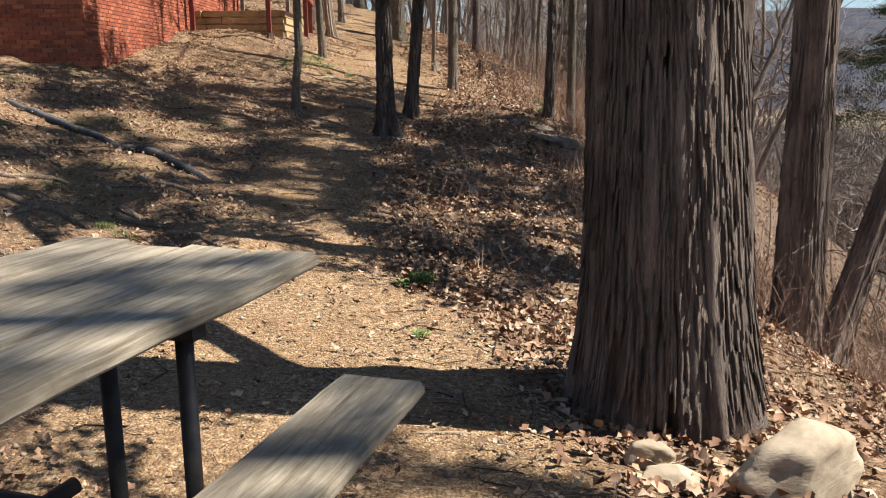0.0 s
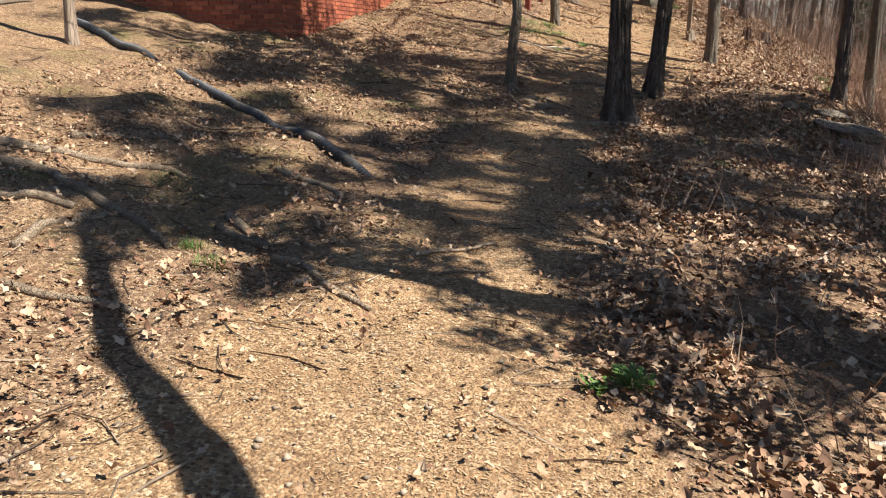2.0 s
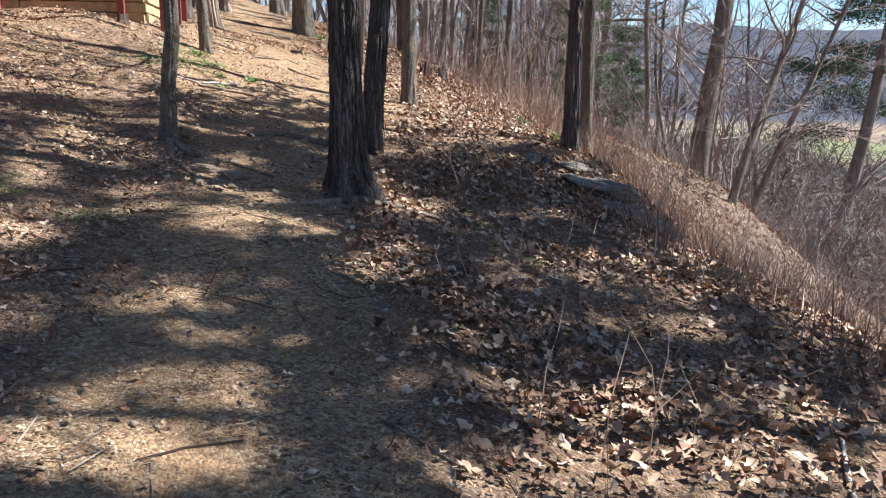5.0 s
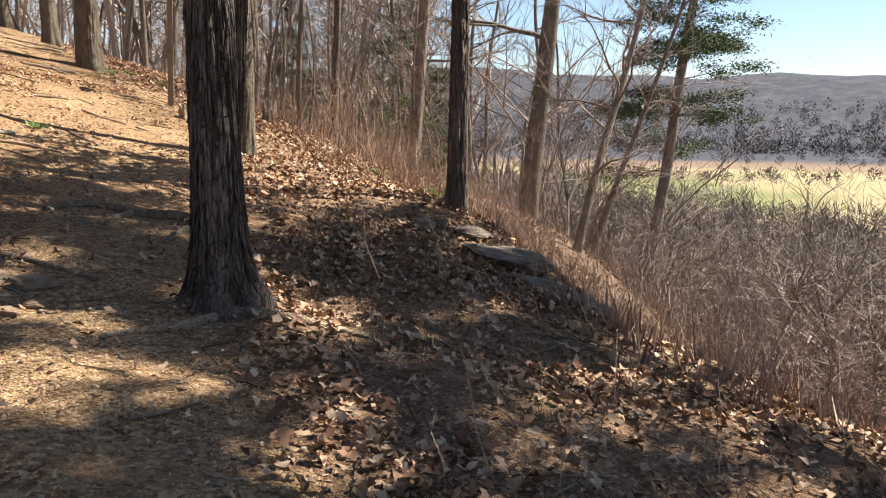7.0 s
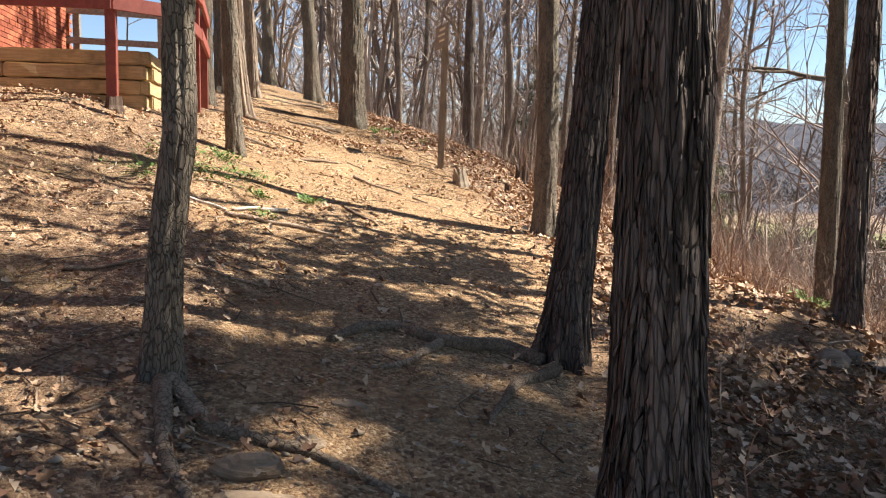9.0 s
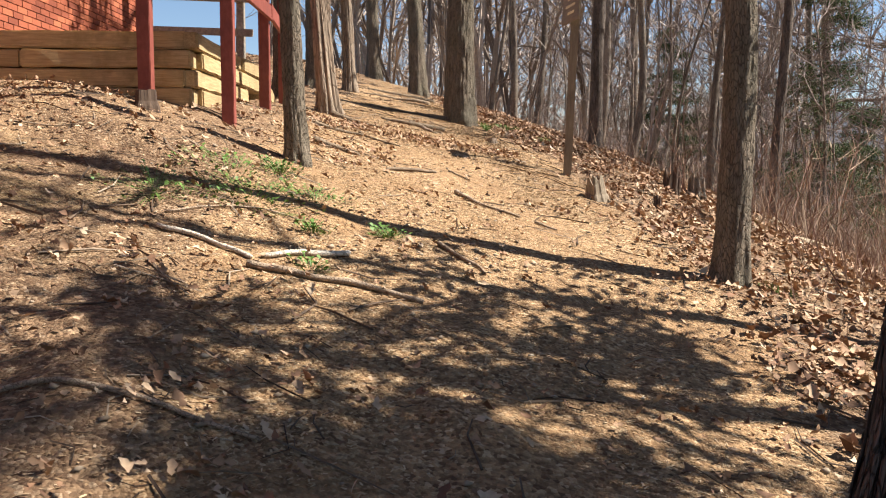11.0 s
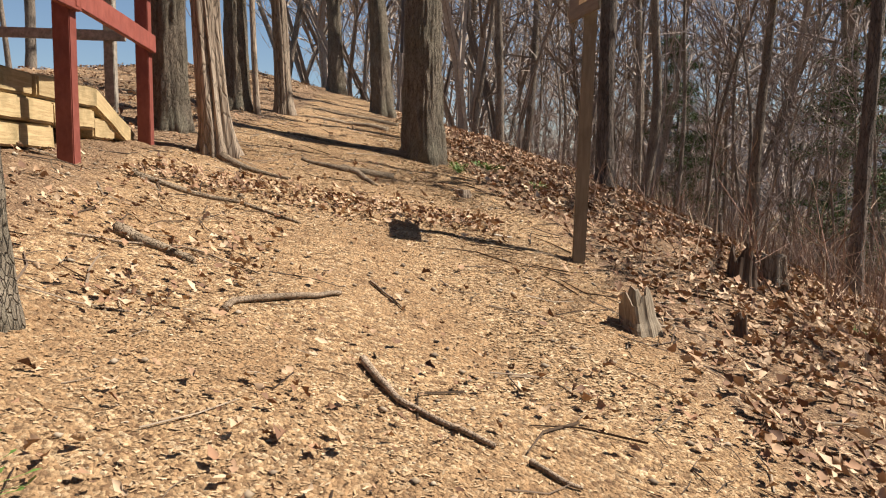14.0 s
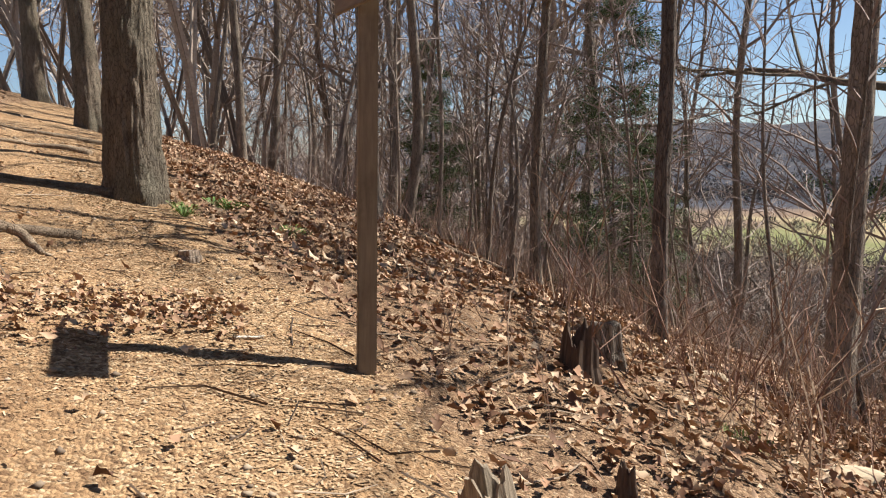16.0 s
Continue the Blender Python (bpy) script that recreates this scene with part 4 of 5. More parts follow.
def bare_wood():
    rng = random.Random(21)
    placed = []

    def scatter(n, xr, yr, kinds, scale, gap, keep):
        tries = 0
        made = 0
        while made < n and tries < n * 40:
            tries += 1
            x, y = rng.uniform(*xr), rng.uniform(*yr)
            if not keep(x, y) or any((x - a) ** 2 + (y - b) ** 2 < gap * gap for a, b in placed):
                continue
            placed.append((x, y))
            wood_tree(x, y, rng.choice(kinds), rng.uniform(*scale), rng)
            made += 1

    off_trail = lambda x, y: abs(x - float(trail_x(y))) > 2.6
    scatter(40, (-1.5, 16), (33, 60), (0, 1, 2, 3), (0.8, 1.15), 1.3, lambda x, y: off_trail(x, y) and x > -0.5 + 0.0 * y)
    scatter(7, (-14, -5.2), (31, 56), (0, 1, 2, 3), (0.8, 1.2), 1.5, off_trail)
    scatter(90, (1.6, 18), (27.5, 54), (4, 5, 6, 7), (0.7, 1.25), 0.55, lambda x, y: y > 26 + 0.25 * x + 0.9 * max(0, x - 4))
    scatter(16, (7, 34), (12, 55), (0, 1, 2, 3), (0.6, 0.95), 1.8, lambda x, y: x > 8 + 0.15 * abs(y - 30))
    scatter(18, (4.4, 14), (15, 34), (4, 5, 6, 7), (0.5, 0.9), 0.8, lambda x, y: x > 4.4)
    scatter(16, (30, 70), (20, 75), (0, 1, 2, 3), (0.8, 1.1), 3.0, lambda x, y: True)
    scatter(9, (-40, -16), (16, 40), (0, 1, 2, 3), (0.7, 1.0), 3.0, lambda x, y: True)


bare_wood()


def shrub_variant(seed, height, stems):
    rng = random.Random(seed)
    wood, twigs = Buf(), Buf()
    for _ in range(stems):
        az = rng.uniform(0, 6.283)
        way = (math.cos(az) * rng.uniform(0.1, 0.9), math.sin(az) * rng.uniform(0.1, 0.9), 1.0)
        limb(twigs if wood.n else wood, twigs, (rng.uniform(-0.15, 0.15), rng.uniform(-0.15, 0.15), -0.1), np.array(way) / np.linalg.norm(way), height * rng.uniform(0.7, 1.1), 0.0055 * height + 0.004, rng, 0, 0.03, 0.9, 4)
    return wood.mesh("stems", TWIG), twigs.mesh("crown", TWIG)


def shrubs():
    rng = random.Random(77)
    kinds = [shrub_variant(500 + i, h, n) for i, (h, n) in enumerate(((3.0, 5), (4.5, 5), (2.2, 6), (6.0, 4)))]

    def one(x, y, k, s):
        s = min(s, headroom(x, y) / (3.3, 4.9, 2.4, 6.5)[k])
        if s < 0.35:
            return
        root = new("shrub")
        root.location = (x, y, gz(x, y) - 0.05)
        root.rotation_euler = (0, 0, rng.uniform(0, 6.28))
        root.scale = (s, s, s)
        tagged(root, "leafless twiggy grey shrub on the bluff slope", "shrub", "bare shrubs of the slope")
        piece("trunk", kinds[k][0], root)
        piece("crown", kinds[k][1], root)

    for _ in range(62):
        y = rng.uniform(10, 46)
        x = 4.6 + rng.random() ** 1.4 * 22 + 0.12 * max(0, y - 20)
        one(x, y, rng.choice((0, 2) if x < 9 else (0, 1, 1, 2, 3)), rng.uniform(0.6, 1.1))
    for _ in range(45):
        d, az = rng.uniform(24, 80), rng.uniform(0.45, 1.15)
        one(d * math.sin(az), 9 + d * math.cos(az), rng.choice((1, 3, 3)), rng.uniform(1.1, 2.0))
    for _ in range(40):
        one(rng.uniform(1.0, 12), rng.uniform(31, 52), rng.choice((0, 2)), rng.uniform(0.5, 1.0))


shrubs()


def bare_frame(rng, spreading):
    """Segments (from, to, radius) of a leafless tree one metre high."""
    segs = []

    def grow(p, way, length, radius, n, level):
        step = length / n
        line = [p]
        for i in range(n):
            way = way + rng.normal(0, 0.36 if level else 0.12, 3) + np.array([0, 0, 0.1 * level * (0.6 if spreading else 1.0)])
            way = way / np.linalg.norm(way)
            q = line[-1] + way * step
            segs.append((line[-1], q, radius * (1 - 0.75 * i / n), radius * (1 - 0.75 * (i + 1) / n)))
            line.append(q)
        if level == 3:
            return
        kids = (11, 4, 3)[level]
        lo = 0.25 if level else (0.16 if spreading else 0.3)
        for t in rng.uniform(lo, 1.0, kids):
            j = min(int(t * n), n - 1)
            q = line[j] + (line[j + 1] - line[j]) * (t * n - j)
            az = rng.uniform(0, 6.2832)
            side = np.array([math.cos(az), math.sin(az), rng.uniform(-0.1, 0.7)])
            d = (line[j + 1] - line[j]) / step * (0.35 if spreading else 0.7) + side * 0.9
            grow(q, d / np.linalg.norm(d), length * rng.uniform(0.32, 0.6), radius * (0.5 if level else 0.42), (5, 4, 3, 2)[level + 1], level + 1)

    grow(np.zeros(3), np.array([rng.normal(0, 0.12), rng.normal(0, 0.12), 1.0]), 0.9 if spreading else 1.0, 0.011 if spreading else 0.009, 6, 0)
    a, b = np.array([g[0] for g in segs]), np.array([g[1] for g in segs])
    r = np.array([g[2:] for g in segs])
    return a, b, np.maximum(r, 0.00075)


def stamp(frame_of, foot, height, turn, rng):
    """One tree as narrow crossed blades along its segments."""
    a, b, r = frame_of
    c, s = math.cos(turn), math.sin(turn)
    m = np.array([[c, -s, 0], [s, c, 0], [0, 0, 1.0]]).T * height
    a, b = a @ m + foot, b @ m + foot
    d = b - a
    side = np.cross(d, rng.normal(0, 1, d.shape))
    side /= np.linalg.norm(side, axis=1)[:, None] + 1e-9
    ra, rb = r[:, :1] * height, r[:, 1:] * height
    out = [np.stack([a - side * ra, a + side * ra, b + side * rb, b - side * rb], 1)]
    big = r[:, 0] > 0.004
    other = np.cross(d, side)
    other /= np.linalg.norm(other, axis=1)[:, None] + 1e-9
    out.append(np.stack([a - other * ra, a + other * ra, b + other * rb, b - other * rb], 1)[big])
    return out


def deep_wood():
    """The depth of the wood behind the trail."""
    rng = np.random.RandomState(15)
    frames = [bare_frame(rng, False) for _ in range(9)]
    quads = []
    for i in range(190):
        y = 40 + 75 * rng.rand() ** 1.3
        x = rng.uniform(-7, 0.42 * (y - 18))
        quads += stamp(frames[i % 9], np.array([x, y, gz(x, y) - 0.2]), rng.uniform(8, 16), rng.uniform(0, 6.28), rng)
    me = soup("deep_wood", np.concatenate(quads), 4, ((0, 1, 2, 3),), WOODMASS)
    tagged(new("deep_wood", me), "dense grey-brown leafless wood behind the trail", "woods", kind="stuff")


deep_wood()


def slope_wood():
    """Crowded bare crowns on the falling slope below the bluff."""
    rng = np.random.RandomState(25)
    frames = [bare_frame(rng, True) for _ in range(10)]
    quads = []
    for i in range(1500):
        d, az = 7 + 110 * rng.rand() ** 1.15, rng.uniform(0.35, 1.25)
        x, y = -1.6 + d * math.sin(az), 9.4 + d * math.cos(az)
        if x < 6.5 or (d < 18 and rng.rand() < 0.6):
            continue
        z = gz(x, y)
        room = 1.5 - (rng.uniform(0.125, 0.19) if az > 0.68 else rng.uniform(0.06, 0.14)) * d - z
        h = min(rng.uniform(8, 25), room)
        if h < 4.5:
            continue
        quads += stamp(frames[i % 10], np.array([x, y, z - 0.2]), h, rng.uniform(0, 6.28), rng)
    me = soup("slope_wood", np.concatenate(quads), 4, ((0, 1, 2, 3),), SLOPEWOOD)
    tagged(new("slope_wood", me), "crowded leafless grey trees on the slope below the bluff", "woods", kind="stuff")


slope_wood()


def far_crowns():
    """Loose twiggy crowns of the distant woods."""
    rng = np.random.RandomState(5)
    quads = []
    centres = []
    for _ in range(2300):
        d, az = rng.uniform(80, 620), rng.uniform(0.15, 1.45)
        if d * math.sin(az) < 300:
            centres.append((d * math.sin(az), d * math.cos(az), rng.uniform(7, 13), 60, 0.26, 0.013))
    for _ in range(2200):
        d, az = 1380 + 1000 * rng.rand() ** 1.3, rng.uniform(0.3, 1.35)
        centres.append((d * math.sin(az), d * math.cos(az), rng.uniform(10, 22), 26, 0.2, 0.045))
    for d0, a0, a1 in ((690, 0.75, 1.0), (800, 0.45, 0.85), (960, 0.7, 1.3), (1150, 0.4, 1.35), (1300, 0.3, 1.35), (1360, 0.3, 1.35)):
        for _ in range(34):
            az = rng.uniform(a0, a1)
            d = d0 * (1 + 0.12 * math.sin(3 * az + d0)) + rng.normal(0, 5)
            centres.append((d * math.sin(az), d * math.cos(az), rng.uniform(4, 11), 46, 0.22, 0.035))
    for x, y, s, k, la, lb in centres:
        if x < 25:
            continue
        z = gz(x, y)
        p = rng.normal(0, 1, (k, 3))
        p /= np.linalg.norm(p, axis=1)[:, None] + 1e-9
        p *= (rng.uniform(0.2, 1, (k, 1)) ** 0.5) * np.array([0.55, 0.55, 0.6]) * s
        c = p + np.array([x, y, z + s * 0.62])
        d = p / (np.linalg.norm(p, axis=1)[:, None] + 1e-9) + rng.normal(0, 0.5, (k, 3)) + np.array([0, 0, 0.4])
        d /= np.linalg.norm(d, axis=1)[:, None]
        e = np.cross(d, rng.normal(0, 1, (k, 3)))
        e /= np.linalg.norm(e, axis=1)[:, None] + 1e-9
        a, b = s * la, s * lb
        quads.append(np.stack([c - d * a, c + e * b, c + d * a, c - e * b], 1))
        st = np.array([x, y, z])
        quads.append(np.array([[st + (-0.02 * s, 0, -0.3), st + (0.02 * s, 0, -0.3), st + (0.008 * s, 0, 0.6 * s), st + (-0.008 * s, 0, 0.6 * s)]]))
    me = soup("distant_woods", np.concatenate(quads), 4, ((0, 1, 2, 3),), FARTREE)
    tagged(new("distant_woods", me), "grey-brown leafless woods filling the valley and far hills", "woods", kind="stuff")


far_crowns()


# ---- stones and ledge ----
def rock(x, y, size, seed, sink=0.3, turn=(0, 0, 0), material=None, flat=0.0, label="tan sandstone boulder on the ground", name="boulder", lift=0.0):
    ob = new(name, stone(name, size, material or STONE, seed, flat))
    ob.matrix_world = pose(x, y, gz(x, y) + size[2] * (1 - 2 * sink) * 0.5 + lift, *turn)
    return tagged(ob, label, "rock")


rock(1.42, 3.2, (0.36, 0.24, 0.24), 1, 0.2, (0, -14, 12), label="tan sandstone boulder beside the cedar")
rock(0.93, 3.45, (0.13, 0.1, 0.09), 2, 0.3, (0, 10, 30), label="small brown stone at the cedar's foot")
rock(0.98, 3.22, (0.17, 0.09, 0.06), 3, 0.3, (0, 0, -10), label="flat brown stone at the cedar's foot")
rock(1.75, 3.15, (0.14, 0.12, 0.08), 4, 0.3, (0, 5, 40), label="small tan stone beside the boulder")
for i, (x, y, sx, sy, sz, l, r) in enumerate(((2.15, 15.95, 0.66, 0.42, 0.13, -0.02, 24), (2.45, 15.6, 0.6, 0.4, 0.12, -0.05, 40), (2.6, 15.2, 0.6, 0.36, 0.16, 0.0, 62), (2.35, 15.05, 0.42, 0.3, 0.1, -0.04, 30), (2.05, 15.4, 0.44, 0.28, 0.08, -0.04, 10), (2.75, 15.3, 0.34, 0.24, 0.08, -0.02, 50), (1.95, 16.3, 0.3, 0.22, 0.06, 0.0, 5))):
    rock(x, y, (sx, sy, sz), 20 + i, 0.25, (8, 12, r), LEDGE, 0.28, "layered grey-brown rock ledge at the bluff's edge", "rock_ledge", l)
rock(1.34, 16.15, (0.16, 0.12, 0.09), 31, 0.3, (0, 0, 20), LEDGE, label="pale stone among dry leaves")
rock(1.62, 16.3, (0.1, 0.09, 0.06), 32, 0.3, (0, 0, 20), LEDGE, label="pale stone among dry leaves")
rock(2.6, 24.6, (0.25, 0.16, 0.09), 33, 0.35, (0, 10, 20), label="flat tan stone among dry leaves")
rock(2.35, 22.9, (0.26, 0.18, 0.06), 34, 0.35, (0, 8, 10), label="flat tan stone among dry leaves")
rock(1.55, 22.2, (0.12, 0.08, 0.05), 35, 0.35, (0, 8, 10), label="small tan stone among dry leaves")
for i, (x, y, w, turn) in enumerate(((-2.2, 14.05, 0.13, 10), (-1.99, 14.28, 0.08, 50), (-1.93, 13.72, 0.17, -15), (-2.16, 13.78, 0.15, 30), (-2.15, 13.36, 0.09, 70), (-1.88, 13.39, 0.07, 20), (-2.01, 13.24, 0.1, -30), (-1.84, 14.65, 0.09, 0))):
    rock(x, y, (w, w * 0.65, w * 0.38), 36 + i, 0.4, (6, 8, turn), TRAIL_ROCK, 0.3, "flat brown stone bedded in the trail", "trail_stone")


# ---- stumps ----
def stump(x, y, dia, height, material, seed, jag, label, lean=(0, 0, 0), hollow=0.5):
    rng = random.Random(seed)
    n = 40
    b = Buf()
    ang = np.linspace(0, 6.2832, n, endpoint=False)
    r = dia / 2 * (1 + 0.12 * np.sin(3 * ang + seed) + 0.07 * np.sin(7 * ang + 2 * seed) + np.array([rng.uniform(-0.05, 0.05) for _ in ang]))
    top = height * (1 - jag * np.array([abs(math.sin(1.5 * a + seed)) ** 2 * 0.7 + rng.uniform(0, 0.3) for a in ang]))
    rings = [(1.35, -0.1, None), (1.2, 0.0, None), (1.02, 0.3, 1), (0.97, 0.7, 1), (0.92, 1.0, 1), (0.75, 0.97, 1), (0.5, 1.0 - hollow, 1), (0.05, 0.95 - hollow, 1)]
    V = []
    for k, z, rel in rings:
        zz = (top * z) if rel else np.full(n, z)
        V.append(np.stack([r * k * np.cos(ang), r * k * np.sin(ang), zz], -1))
    V = np.concatenate(V)
    F = []
    for i in range(len(rings) - 1):
        for j in range(n):
            F.append((i * n + j, i * n + (j + 1) % n, (i + 1) * n + (j + 1) % n, (i + 1) * n + j))
    b.add(V, F)
    ob = new("stump", b.mesh("stump", material))
    ob.matrix_world = pose(x, y, gz(x, y), *lean)
    return tagged(ob, label, "stump")


stump(-0.2, 21.85, 0.18, 0.24, grainy("grey_stump_wood", (0.1, 0.075, 0.052), (0.32, 0.255, 0.18), (16, 16, 1), 6, 0.95, None, 0.7), 1, 0.55, "broken grey weathered tree stump beside the trail", (0, -8, 0))
stump(1.02, 23.6, 0.2, 0.36, CHARRED, 2, 0.55, "dark rotten hollow tree stump among leaves", (0, 4, 0), 0.75)
stump(1.5, 24.15, 0.2, 0.27, BARK_WOOD, 3, 0.12, "low sawn tree stump among dry grass", (0, 0, 0), 0.1)
stump(0.5, 22.2, 0.07, 0.12, CHARRED, 4, 0.5, "small broken stump in the leaves")
stump(1.9, 26.6, 0.1, 0.32, BARK_WOOD, 5, 0.2, "short broken stem on the slope")
stump(-4.2, 20.56, 0.17, 0.14, CHARRED, 7, 0.1, "low sawn brown stump at the foot of the railing", hollow=0.05)
stump(-1.05, 25.1, 0.13, 0.05, BARK_PALE, 6, 0.1, "low cut stump in the trail", hollow=0.1)


# ---- roots and fallen sticks ----
def laid(points, r0, r1, name, label, category, material, seed, lift=0.3, wobble=0.02, sides=9):
    rng = random.Random(seed)
    p = np.array(points, float)
    s = np.linspace(0, len(p) - 1, max(14, 10 * (len(p) - 1)))
    x, y = np.interp(s, range(len(p)), p[:, 0]), np.interp(s, range(len(p)), p[:, 1])
    k = np.ones(5) / 5
    x[2:-2], y[2:-2] = np.convolve(x, k, "valid"), np.convolve(y, k, "valid")
    x = x + wobble * (vnoise(s * 1.3, seed, 0, 31) - 0.5) * 2
    y = y + wobble * (vnoise(s * 1.3, seed, 5, 31) - 0.5) * 2
    r = np.linspace(r0, r1, len(s)) * (1 + 0.25 * (vnoise(s * 2.1, seed, 9, 31) - 0.5))
    z = gsurf(x, y) + r * lift + 0.006
    b = Buf()
    b.tube(np.stack([x, y, z], -1), r, sides)
    return tagged(new(name, b.mesh(name, material, True)), label, category)


def root_of(pts, r0, r1, seed):
    laid(pts, r0 * 0.95, r1 * 0.9, "tree_root", "exposed tree root crossing the bare earth", "root", ROOT_BARK, seed, 0.15)


for i, (pts, r0, r1) in enumerate((
        ([(-0.75, 15.55), (-0.95, 15.75), (-1.2, 15.63), (-1.36, 15.66), (-1.53, 15.81), (-1.73, 15.71), (-1.9, 15.4)], 0.055, 0.03), ([(-1.3, 15.64), (-1.42, 15.5), (-1.5, 15.3), (-1.66, 15.1)], 0.035, 0.015),
        ([(-5.6, 7.85), (-5.18, 8.01), (-4.7, 8.21), (-4.04, 8.4), (-3.83, 8.32)], 0.06, 0.025), ([(-5.2, 7.6), (-4.79, 7.65), (-4.52, 7.68), (-3.93, 7.38), (-3.47, 7.19), (-3.09, 7.01)], 0.065, 0.025),
        ([(-4.9, 7.0), (-4.47, 7.09), (-4.1, 7.14), (-3.97, 7.19)], 0.05, 0.03), ([(-3.78, 6.46), (-3.85, 6.86), (-3.68, 7.18)], 0.035, 0.03), ([(-2.48, 7.28), (-2.12, 7.1), (-1.85, 6.84), (-1.62, 6.77)], 0.035, 0.018),
        ([(-3.8, 5.9), (-3.41, 5.98), (-3.05, 6.06), (-2.62, 6.13)], 0.035, 0.02), ([(-3.05, 7.53), (-2.76, 7.48), (-2.6, 7.39)], 0.04, 0.02), ([(-5.15, 8.62), (-4.93, 8.93), (-4.64, 9.19), (-4.23, 9.02)], 0.045, 0.02),
        ([(-3.45, 9.11), (-3.12, 9.03), (-2.78, 8.91), (-2.57, 8.58)], 0.045, 0.018), ([(-3.1, 7.75), (-2.84, 7.58), (-2.61, 7.44), (-2.4, 7.25)], 0.04, 0.025), ([(-2.98, 21.59), (-2.7, 21.52), (-2.51, 21.42)], 0.04, 0.025),
        ([(-2.6, 14.7), (-2.3, 14.3), (-1.95, 14.2), (-1.6, 13.9)], 0.045, 0.012), ([(-2.6, 14.6), (-2.45, 14.0), (-2.1, 13.3)], 0.04, 0.012),
        ([(-0.95, 13.5), (-0.55, 13.2), (-0.2, 13.05)], 0.06, 0.015), ([(-0.9, 13.4), (-1.2, 13.1), (-1.6, 13.0)], 0.05, 0.012), ([(-0.7, 15.45), (-1.0, 15.1), (-1.25, 14.6)], 0.05, 0.012),
        ([(-1.7, 25.2), (-2.2, 25.1), (-2.6, 25.35)], 0.05, 0.02), ([(-1.5, 27.1), (-2.2, 27.4), (-3.0, 27.3)], 0.06, 0.02), ([(-2.0, 29.5), (-2.6, 29.8), (-3.2, 29.6)], 0.05, 0.02), ([(-1.9, 31.2), (-2.6, 31.0), (-3.3, 31.3)], 0.05, 0.02),
        ([(-3.25, 24.8), (-2.95, 24.3), (-2.5, 24.2)], 0.06, 0.015), ([(-3.3, 22.8), (-2.7, 22.9), (-2.2, 22.7)], 0.03, 0.01), ([(-2.2, 25.2), (-2.0, 25.0), (-1.85, 24.6)], 0.05, 0.02))):
    root_of(pts, r0, r1, 200 + i)

